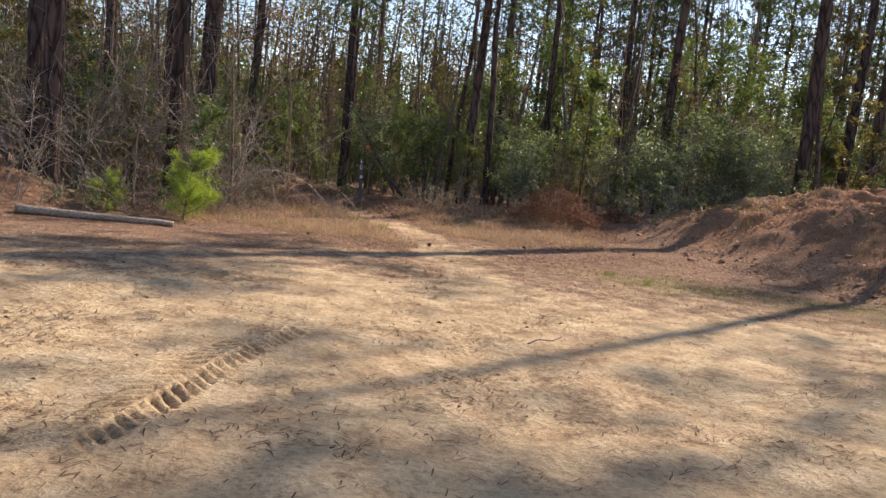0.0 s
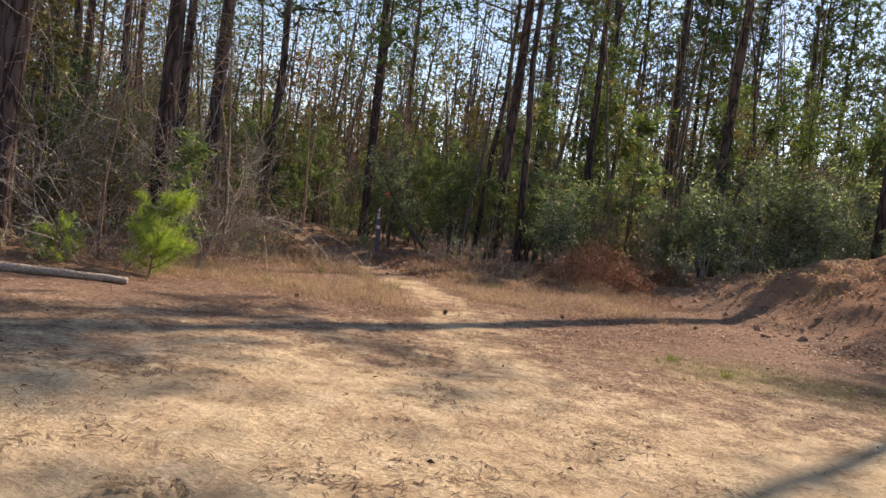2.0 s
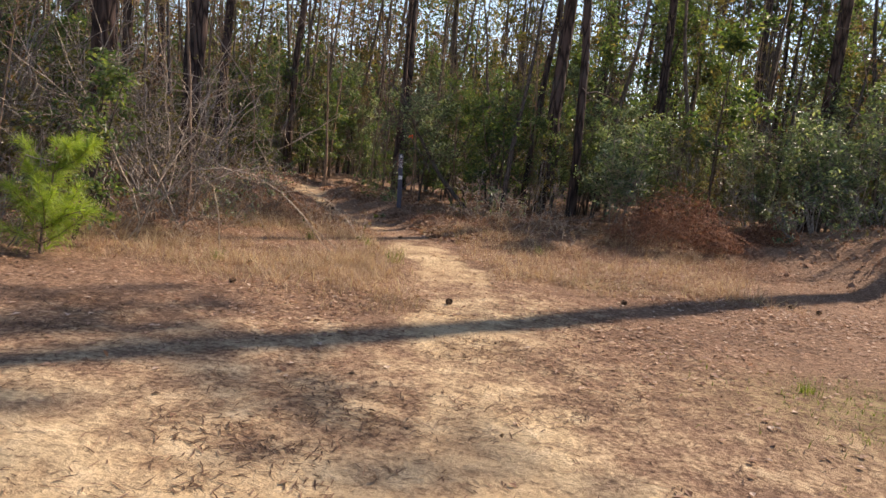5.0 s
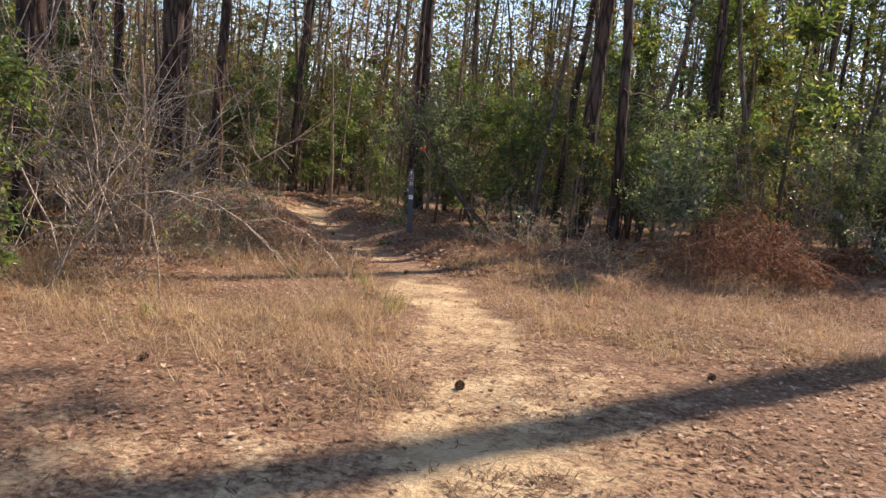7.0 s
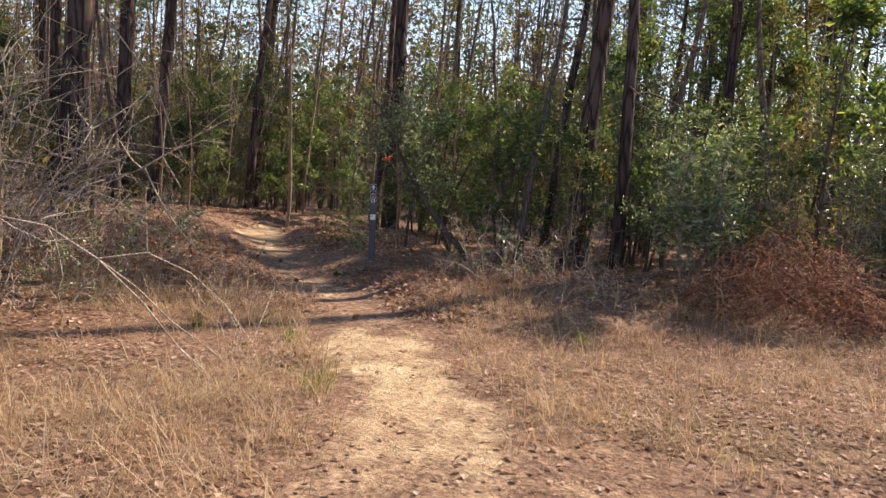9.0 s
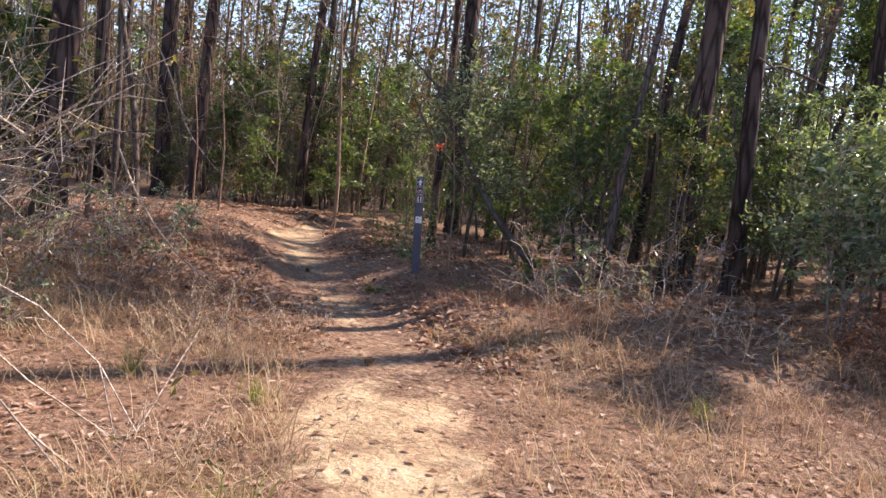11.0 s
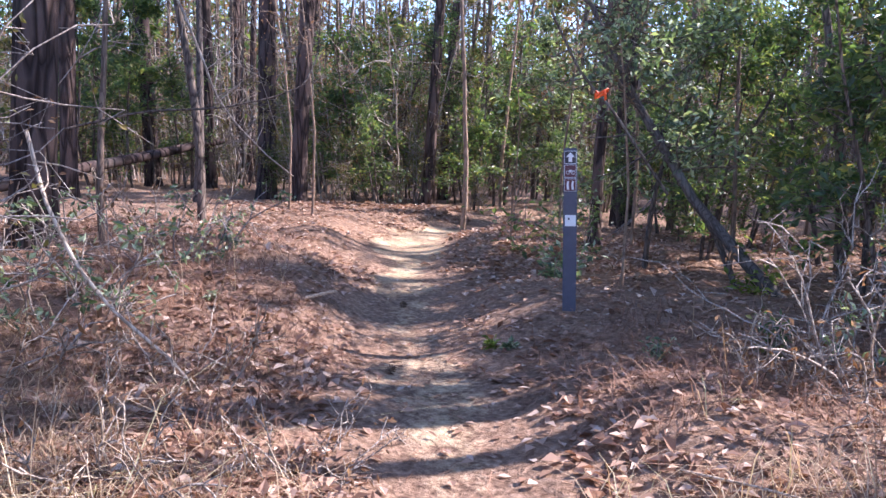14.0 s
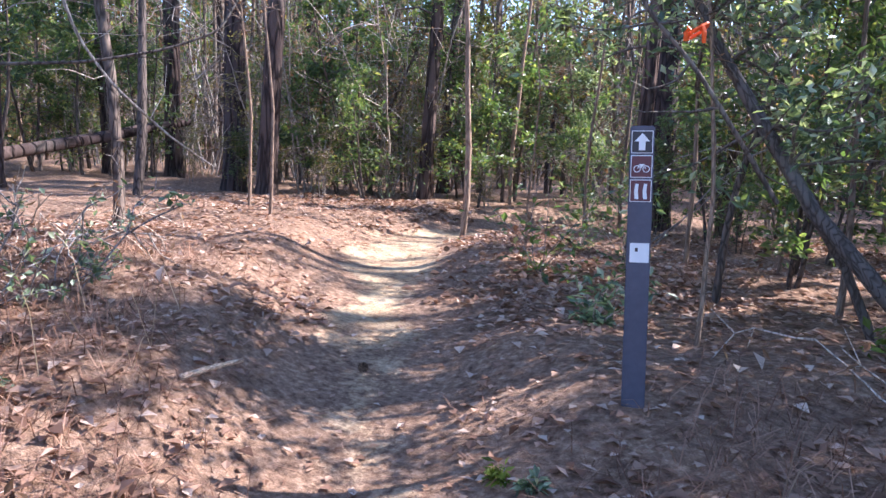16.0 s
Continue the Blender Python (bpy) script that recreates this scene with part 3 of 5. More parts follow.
# x, y, master, size
for x, y, k, size in [(-4.1, 31.4, 2, 1.0), (-6.2, 17.3, 1, 1.05), (-6.9, 21.6, 0, 0.95), (-7.45, 14.3, 0, 0.95), (-8.0, 14.8, 1, 1.0), (-10.2, 20.0, 1, 1.0), (0.7, 23.9, 1, 0.95), (1.4, 23.8, 3, 1.0), (0.2, 26.9, 3, 0.9),
                      (2.6, 38.0, 1, 1.1), (8.9, 39.0, 0, 1.0), (6.3, 46.5, 1, 1.1), (8.3, 29.0, 0, 1.0), (11.2, 23.6, 0, 1.1), (14.0, 26.5, 2, 0.95), (16.2, 28.8, 1, 1.1), (-3.5, 38.5, 3, 1.2),
                      (-9.4, 28.5, 1, 0.9), (-10.8, 29.3, 0, 0.95), (-13.8, 30.8, 1, 1.0), (-8.0, 31.0, 3, 1.1), (-8.8, 33.2, 3, 1.1), (-13.0, 26.5, 1, 0.9), (-3.5, 27.3, 3, 0.75), (3.6, 27.5, 1, 0.8), (4.8, 33.0, 3, 1.1), (17.0, 22.0, 0, 1.0), (22.5, 25.0, 2, 1.0)]:
    put(PINES[k], x, y, place.uniform(0, 360), size, (place.uniform(-1.5, 1.5), place.uniform(-1.5, 1.5)), **PINE_TAGS)
for x, y, k, size in [(-7.0, 32.6, 0, 0.9), (-10.2, 33.5, 2, 0.9), (-5.0, 33.2, 1, 0.9), (-2.2, 33.5, 0, 0.9), (-0.2, 24.0, 1, 0.75), (-0.6, 25.4, 0, 0.8), (-2.0, 26.4, 1, 0.7), (-13.5, 34.0, 0, 1.0), (-8.0, 29.2, 1, 0.55), (-9.2, 30.2, 1, 0.7), (-6.9, 30.8, 0, 0.65), (-3.0, 29.5, 1, 0.6), (-1.8, 29.0, 1, 0.7), (-10.9, 31.2, 0, 0.7), (-5.0, 31.0, 1, 0.5), (-2.4, 31.3, 0, 0.7), (0.6, 30, 2, 1.0), (-15.5, 29.0, 1, 1.0), (5.5, 28.0, 2, 0.9)]:
    put(HOLLIES[k], x, y, place.uniform(0, 360), size, **HOLLY_TAGS)
for x, y, k, size in [(2.15, 21.9, 0, 0.95), (6.6, 23.1, 0, 1.15), (8.9, 24.6, 1, 1.15), (9.9, 25.6, 1, 1.1), (3.2, 24.4, 0, 1.1), (11.5, 26.8, 1, 1.2), (5.5, 23.8, 1, 0.75), (7.5, 23.8, 1, 0.8), (9.6, 23.4, 1, 0.85), (10.6, 24.2, 1, 0.9)]:
    put(BUSHES[k], x, y, place.uniform(0, 360), size, **BUSH_TAGS)
for x, y, k, size in [(-5.4, 15.4, 3, 1.0), (-5.0, 17.3, 0, 0.9), (-6.8, 14.4, 1, 1.0), (-5.9, 18.6, 0, 1.0), (-7.4, 17.2, 1, 1.0), (-6.6, 20.0, 2, 1.0), (-5.2, 19.2, 2, 0.8), (-9.4, 17.8, 1, 1.1), (0.6, 21.9, 2, 0.7), (-0.4, 21.9, 2, 0.7), (3.0, 23.6, 0, 0.8), (-5.6, 13.9, 2, 0.9), (-7.3, 12.6, 0, 0.9)]:
    put(BRUSH[k], x, y, place.uniform(0, 360), size, **BRUSH_TAGS)
for x, y, k, size in [(-5.66, 27.7, 0, 1.0), (-7.2, 26.0, 1, 0.8), (-8.4, 27.0, 1, 0.8), (-4.3, 26.3, 1, 0.5), (-6.6, 31.5, 0, 1.0), (-4.7, 31.6, 0, 0.9), (-2.35, 24.1, 1, 0.6), (-2.9, 26.9, 1, 0.9), (-2.1, 27.2, 1, 0.8), (-1.6, 25.6, 0, 0.7), (-5.0, 17.9, 0, 0.9), (-6.9, 22.3, 0, 0.9), (-7.9, 24.6, 2, 0.8), (-10.0, 26.6, 2, 0.9), (-0.2, 23.2, 2, 0.8), (0.9, 24.2, 2, 0.9), (-4.6, 29.2, 1, 0.9), (2.2, 26.8, 2, 1.0), (4.4, 26.4, 2, 1.0)]:
    put(SLIM[k], x, y, place.uniform(0, 360), size, **SLIM_TAGS)


# the thicket beyond the rim: taller the deeper it stands
for x0, x1, y0, y1, step, kinds, low, high in [(0.3, 4.2, 23.0, 24.7, 1.25, (0, 1, 2), 0.5, 0.7), (4.4, 14.5, 23.4, 24.9, 1.7, (1, 1, 2), 0.38, 0.5), (0.8, 4.5, 25.2, 26.8, 1.6, (0, 1, 2, 3), 0.68, 0.92), (4.5, 15.5, 25.4, 26.8, 1.7, (0, 1, 1), 0.5, 0.64), (2.0, 17.0, 28.0, 29.8, 1.9, (0, 1, 3, 3), 0.95, 1.2), (3.0, 19.0, 30.0, 35.0, 2.5, (1, 3, 3), 1.25, 1.65), (-2.4, 0.4, 25.4, 28.5, 2.0, (3,), 0.6, 0.75),
                                              (-9.5, -6.6, 16.6, 20.5, 1.7, (0, 2), 0.6, 0.95), (-11.5, -7.6, 13.6, 17.0, 2.1, (0, 2), 0.7, 1.0), (-11.5, -2.2, 29.4, 31.0, 1.5, (0, 2), 0.25, 0.42), (-11.0, -2.2, 31.6, 33.6, 1.7, (0, 3, 0, 1), 0.7, 1.1), (-16.0, -9.0, 29.6, 33.0, 3.0, (2, 0), 0.6, 0.9)]:
    y = y0
    while y < y1:
        x = x0
        while x < x1:
            px, py = x + place.uniform(-0.6, 0.6), y + place.uniform(-0.6, 0.6)
            if trail_distance(px, py) > 1.3:
                put(THICKET[place.choice(kinds)], px, py, place.uniform(0, 360), place.uniform(low, high), (place.uniform(-6, 6), place.uniform(-6, 6)), **HOLLY_TAGS)
            x += step
        y += step


BANDS = [  # x0, x1, y0, y1, hollies, bushes, olives, brush, slim
    (-9.5, -4.9, 14.6, 19.5, 2, 0, 5, 5, 3), (-13.0, -8.0, 18.5, 22.0, 2, 0, 4, 3, 2), (-19.0, -14.5, 23.0, 32.0, 5, 0, 5, 4, 3),
    (-0.6, 4.0, 23.4, 28.0, 0, 0, 2, 0, 7), (4.0, 13.0, 23.6, 30.0, 0, 0, 3, 3, 7), (-13.0, 1.0, 30.0, 33.5, 9, 0, 8, 3, 6), (-16.0, 3.0, 35.0, 41.0, 8, 0, 8, 4, 6), (3.0, 20.0, 30.0, 38.0, 5, 0, 6, 4, 4), (-26.0, -12.0, 22.0, 34.0, 8, 0, 6, 4, 2), (-14.0, -9.5, 12.0, 20.0, 3, 0, 4, 4, 2)]
for x0, x1, y0, y1, *numbers in BANDS:
    for group_of, tags, sizes, number in zip((HOLLIES_FAR if y0 > 33 or x1 < -11 else HOLLIES, BUSHES, OLIVES, BRUSH[:2] + BRUSH[3:], SLIM), (HOLLY_TAGS, BUSH_TAGS, OLIVE_TAGS, BRUSH_TAGS, SLIM_TAGS), ((0.55, 1.05), (0.8, 1.2), (0.7, 1.15), (0.8, 1.35), (0.7, 1.1)), numbers):
        for _ in range(number):
            x, y = place.uniform(x0, x1), place.uniform(y0, y1)
            if trail_distance(x, y) > 1.5:
                put(place.choice(group_of), x, y, place.uniform(0, 360), place.uniform(*sizes), **tags)


for x, y, k, size in [(10, 52, 4, 1.1), (16, 51, 4, 1.2), (21, 52, 4, 1.1), (13, 49, 3, 1.2), (25, 49, 3, 1.3), (33, 49, 4, 1.2), (27, 53, 4, 1.2), (22, 57, 4, 1.3), (19, 49, 3, 1.2), (6, 54, 4, 1.2), (30, 55, 4, 1.3), (17, 58, 4, 1.3), (18, 55, 4, 1.2), (13, 56, 4, 1.2), (31, 50, 4, 1.2), (36, 47, 4, 1.2), (25, 58, 4, 1.3), (8, 58, 4, 1.2), (2, 57, 4, 1.2), (38, 50, 3, 1.3), (11, 58, 3, 1.5), (14, 54, 4, 1.2), (29, 49, 4, 1.1)]:
    put(PINES[k], x, y, place.uniform(0, 360), size, (place.uniform(-2, 2), place.uniform(-2, 2)), **PINE_TAGS)


def free(x, y):
    """True where random growth may stand: away from the clearing, the trail and the walk."""
    if trail_distance(x, y) < 1.6 or (8 < y < 33 and -13 < x < 3.5) or (-13 < x < 15 and -9 < y < 22.5):
        return False
    return True


def shades_the_edge(x, y):
    """True where a tall crown would keep the sun from the lit rim of the clearing."""
    for far in (9, 14, 18, 22, 27):
        sx, sy = x - far * math.cos(radians(SUN_AZ)), y - far * math.sin(radians(SUN_AZ))
        if (-6 < sx < 5 and 8.5 < sy < 29) or (-15 < sx < 12 and 14 < sy < 40 and (x * 7.3 + y * 3.1) % 1 < 0.85):
            return True
    return False


for _ in range(270):
    r, a = 15 + 42 * place.random() ** 0.8, radians(place.uniform(38, 148) if place.random() < 0.82 else place.uniform(0, 360))
    x, y = r * math.cos(a), 6 + r * math.sin(a)
    kind, turn, size, lean = place.random(), place.uniform(0, 360), place.uniform(0.75, 1.2), (place.uniform(-3, 3), place.uniform(-3, 3))
    if not free(x, y):
        continue
    if kind < 0.17:
        if not shades_the_edge(x, y):
            put(PINES[place.choice((0, 1, 3, 3, 4, 4) if y > 30 else (0, 1, 2))], x, y, turn, size, lean, **PINE_TAGS)
    elif kind < 0.52 and not (x < -6 and kind > 0.26):
        put(HOLLIES_FAR[place.randrange(3)], x, y, turn, size, **HOLLY_TAGS)
    elif 0.52 <= kind < 0.74:
        put(OLIVES_FAR[place.randrange(2)], x, y, turn, size * 1.2, **OLIVE_TAGS)
    elif kind < 0.90:
        put(BRUSH_FAR[place.randrange(2)], x, y, turn, size * 1.2, **BRUSH_TAGS)
    else:
        put(SLIM[2], x, y, turn, size * 1.1, **SLIM_TAGS)

for m in MASTERS:
    for o in (*m.children_recursive, m):
        bpy.data.objects.remove(o)


def far_woods(name, mat, count, low, high, size, seed, near=44, away=85, label=""):
    """The wood beyond the trees that can be told apart, clumped and with gaps."""
    global rng
    rng = np.random.default_rng(seed)
    many = count // 14 * 2
    a, r = radians(1) * rng.uniform(-180, 180, many), rng.uniform(near, away, many)
    a = np.where(rng.uniform(size=many) < 0.75, radians(1) * rng.uniform(35, 150, many), a)
    x, y, z = r * np.cos(a), 6 + r * np.sin(a), low + (high - low) * rng.uniform(size=many) ** 1.15
    keep = waves(x + 0.4 * z, y - 0.3 * z, 0.35, seed, 3) > -0.3
    c = np.repeat(np.stack([x, y, z], 1)[keep][: count // 14], 14, 0)
    c = c + rng.standard_normal(c.shape) * [0.75, 0.75, 0.5] * size * 1.6
    c[:, 2] = np.maximum(c[:, 2], 0.05)
    n = len(c)
    d, e = unit(rng.standard_normal((n, 3))) * size * 0.5, unit(rng.standard_normal((n, 3))) * size * 0.4
    v, f = np.stack([c - d, c + d, c + e], 1).reshape(-1, 3), np.arange(3 * n).reshape(-1, 3)
    tagged(new(name, fast_mesh(name, v, f, mat)), label=label, category="woods", kind="stuff")


far_woods("far_evergreen_growth", HOLLY, 50000, 0.0, 7.0, 0.40, 61, 40, 62, label="distant dark green undergrowth deep in the wood")
far_woods("far_brown_growth", BROWN_LEAF, 62000, 0.0, 11.0, 0.36, 62, 42, 66, label="distant brown winter undergrowth deep in the wood")
far_woods("far_olive_growth", OLIVE, 66000, 0.0, 12.0, 0.38, 63, 42, 66, label="distant olive undergrowth deep in the wood")
far_woods("far_pine_crowns", NEEDLE, 120000, 4.0, 23.0, 0.46, 64, 54, 85, label="distant green pine crowns above the wood")


def backdrop():
    """A ragged-topped ring far beyond the trees, painted dark for the wood's shaded depth."""
    n = Nodes("far_wood_shade")
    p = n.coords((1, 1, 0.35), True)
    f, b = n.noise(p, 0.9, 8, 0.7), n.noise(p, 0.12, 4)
    # near-black to olive tones put the shade between far trees into the colour
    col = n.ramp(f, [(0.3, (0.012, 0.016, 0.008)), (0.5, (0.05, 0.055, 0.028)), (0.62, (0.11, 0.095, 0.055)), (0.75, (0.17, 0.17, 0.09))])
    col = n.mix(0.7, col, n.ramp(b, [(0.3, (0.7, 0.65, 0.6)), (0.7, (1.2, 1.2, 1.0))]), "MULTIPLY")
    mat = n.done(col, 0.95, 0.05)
    k = 2400
    a = np.linspace(0, 2 * np.pi, k, endpoint=False)
    g = np.random.default_rng(66)
    x, y = 95 * np.cos(a), 6 + 95 * np.sin(a)
    top = 11 + 3.0 * waves(x, y, 0.16, 67, 3) + 3.2 * waves(x, y, 1.1, 68, 3) + g.normal(0, 1.4, k)
    back = np.stack([x * 1.03, 6 + (y - 6) * 1.03, np.full(k, -2.0)], 1)
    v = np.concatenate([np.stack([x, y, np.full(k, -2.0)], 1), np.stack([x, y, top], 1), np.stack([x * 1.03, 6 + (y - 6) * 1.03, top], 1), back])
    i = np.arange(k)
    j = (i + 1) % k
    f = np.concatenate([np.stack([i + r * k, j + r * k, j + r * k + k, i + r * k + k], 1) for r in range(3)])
    tagged(new("backdrop", fast_mesh("backdrop", v, f, mat)), label="ragged wall painted dark green and brown for the shaded distant wood", category="woods", kind="structure")


backdrop()


def far_stems(count, seed):
    """Thin trunks deep in the wood."""
    global rng
    rng = np.random.default_rng(seed)
    parts = []
    while len(parts) < count:
        a, r = radians(1) * rng.uniform(38, 148), rng.uniform(30, 64)
        x, y = r * np.cos(a), 6 + r * np.sin(a)
        if y < 31 and -14 < x < 3:
            continue
        tall, lean = rng.uniform(6, 17), rng.standard_normal(2) * 0.06
        k = np.linspace(0, 1, 4)[:, None]
        line = np.array([x, y, -0.2]) + k * tall * np.array([lean[0], lean[1], 1.0]) + k * (1 - k) * rng.standard_normal(3) * [1.0, 1.0, 0]
        parts.append(tube(line, np.linspace(rng.uniform(0.03, 0.10), 0.015, 4), 4))
        for _ in range(3):
            p = line[rng.integers(1, 4)]
            parts.append(tube(wander(p, rng.standard_normal(3) + [0, 0, 0.6], rng.uniform(1.0, 3.0), 3, 0.25), [0.03, 0.022, 0.015, 0.008], 3))
    v, f = joined(parts)
    tagged(new("far_stems", fast_mesh("far_stems", v, f, GREY_BARK, True)), label="thin grey stems and boughs deep in the wood", category="woods", kind="stuff")


far_stems(3000, 65)


# ---- things of the clearing and the trail ----
def on(x, y, lift=0.0):
    return np.array([x, y, float(height(x, y)) + lift])


def single(name, verts, faces, mat, smooth=True, **tags):
    return tagged(new(name, fast_mesh(name, verts, faces, mat, smooth)), **tags)


def capped(points, radii, sides=10, ruffle=0.04):
    """A log: a tube that closes at both ends."""
    p, r = np.asarray(points, float), np.asarray(radii, float)
    p = np.concatenate([p[:1], p[:1], p, p[-1:], p[-1:]])
    d0, d1 = unit(p[2] - p[3]), unit(p[-3] - p[-4])
    p[0] = p[0] + d0 * 0.012
    p[1] = p[1] + d0 * 0.010
    p[-1] = p[-1] + d1 * 0.012
    p[-2] = p[-2] + d1 * 0.010
    r = np.concatenate([[r[0] * 0.02, r[0] * 0.9], r, [r[-1] * 0.9, r[-1] * 0.02]])
    return tube(p, r, sides, ruffle)


def colour_material(name, colour, rough=0.6, wear=0.25, scale=30.0):
    n = Nodes(name)
    f = n.noise(n.coords(), scale, 5)
    big = n.noise(n.coords(), scale / 8, 3)
    col = n.mix(f, tuple(c * (1 - wear) for c in colour), tuple(min(1, c * (1 + wear)) for c in colour))
    col = n.mix(0.4, col, n.ramp(big, [(0.3, (1 - wear,) * 3), (0.7, (1, 1, 1))]), "MULTIPLY")
    n.bump(f, 0.25, 0.004)
    return n.done(col, rough, 0.4)


POST_GREY = colour_material("post_grey", (0.085, 0.086, 0.115), 0.5)
WHITE = colour_material("decal_white", (0.78, 0.78, 0.76), 0.5, 0.06)
DARK = colour_material("decal_dark", (0.05, 0.045, 0.05), 0.5, 0.15)
MAROON = colour_material("decal_maroon", (0.13, 0.045, 0.05), 0.5, 0.15)
ORANGE = colour_material("orange_tape", (0.95, 0.12, 0.015), 0.5, 0.1)


def box(w, d, h, at=(0, 0, 0), bevel=0.0):
    bm = bmesh.new()
    bmesh.ops.create_cube(bm, size=1, matrix=Matrix.Translation(at) @ Matrix.Diagonal((w, d, h, 1)))
    if bevel:
        bmesh.ops.bevel(bm, geom=bm.edges[:], offset=bevel, segments=2, affect="EDGES")
    return bm


def part(name, bm, mat, parent, label=""):
    me = bpy.data.meshes.new(name)
    bm.to_mesh(me)
    bm.free()
    me.materials.append(mat)
    ob = under(new(name, me), parent)
    return tagged(ob, label=label)


def plate(outline, y, thick):
    """A thin upright plate from an outline in x and z."""
    bm = bmesh.new()
    vs = [bm.verts.new((x, y, z)) for x, z in outline]
    f = bm.faces.new(vs)
    got = bmesh.ops.extrude_face_region(bm, geom=[f])
    for v in got["geom"]:
        if isinstance(v, bmesh.types.BMVert):
            v.co.y += thick
    bmesh.ops.recalc_face_normals(bm, faces=bm.faces[:])
    return bm


def ring(cx, cz, r, y, thick=0.0022, sides=20, tube_r=0.0016):
    bm = bmesh.new()
    rows = []
    for i in range(sides):
        a = 2 * math.pi * i / sides
        c, s_ = math.cos(a), math.sin(a)
        rows.append([bm.verts.new((cx + c * (r + q), y + e, cz + s_ * (r + q))) for q, e in ((-tube_r, 0), (tube_r, 0), (tube_r, -thick), (-tube_r, -thick))])
    for i in range(sides):
        for j in range(4):
            bm.faces.new((rows[i][j], rows[i][(j + 1) % 4], rows[(i + 1) % sides][(j + 1) % 4], rows[(i + 1) % sides][j]))
    return bm


def trail_post():
    """A flat marker post with an arrow, two activity plates and a white plate."""
    x, y = -2.40, 22.72
    ob = thing("trail_marker_post", x, y, float(height(x, y)), label="dark grey trail marker post with white arrow and small decals", category="signpost")
    ob.matrix_world = pose(x, y, float(height(x, y)), 0, -2.8, 14)
    W, H = 0.098, 1.19
    bm = box(W, 0.030, H + 0.3, (0, 0, (H - 0.3) / 2), 0.006)
    part("post", bm, POST_GREY, ob)
    f = -0.0155
    for z, name in ((H - 0.066, "arrow_plate"), (H - 0.166, "bicycle_plate"), (H - 0.266, "footpath_plate")):
        rim = part(name, box(0.086, 0.003, 0.092, (0, f, z), 0.001), WHITE, ob, "small white-edged square decal")
        part("panel", box(0.080, 0.0024, 0.086, (0, f - 0.0012, z)), DARK if name == "arrow_plate" else MAROON, rim, "dark field of the decal")
    g = f - 0.0024
    z = H - 0.066
    part("arrow", plate([(-0.013, z - 0.034), (0.013, z - 0.034), (0.013, z + 0.002), (0.031, z + 0.002), (0, z + 0.036), (-0.031, z + 0.002), (-0.013, z + 0.002)], g, -0.0022), WHITE, ob, "white arrow pointing up")
    z = H - 0.176
    part("wheel_symbol", ring(-0.017, z, 0.013, g), WHITE, ob, "white bicycle wheel outline")
    part("wheel_symbol", ring(0.019, z, 0.013, g), WHITE, ob, "white bicycle wheel outline")
    part("frame_symbol", plate([(-0.017, z), (-0.008, z + 0.020), (0.011, z + 0.020), (0.019, z), (0.015, z), (0.009, z + 0.016), (0.0, z + 0.002), (-0.007, z + 0.015), (-0.014, z)], g, -0.0022), WHITE, ob, "white bicycle frame outline")
    z = H - 0.266
    for dx in (-0.017, 0.017):
        part("symbol", plate([(dx - 0.006, z - 0.034), (dx + 0.010, z - 0.034), (dx + 0.006, z), (dx + 0.009, z + 0.028), (dx - 0.004, z + 0.030), (dx - 0.009, z)], g, -0.0022), WHITE, ob, "white upright symbol")
    part("white_plate", box(0.078, 0.003, 0.082, (0.004, f, H - 0.525), 0.001), WHITE, ob, "plain white square decal")
    part("dark_mark", box(0.012, 0.003, 0.016, (-0.008, f - 0.002, H - 0.512)), DARK, ob, "small dark mark")


trail_post()


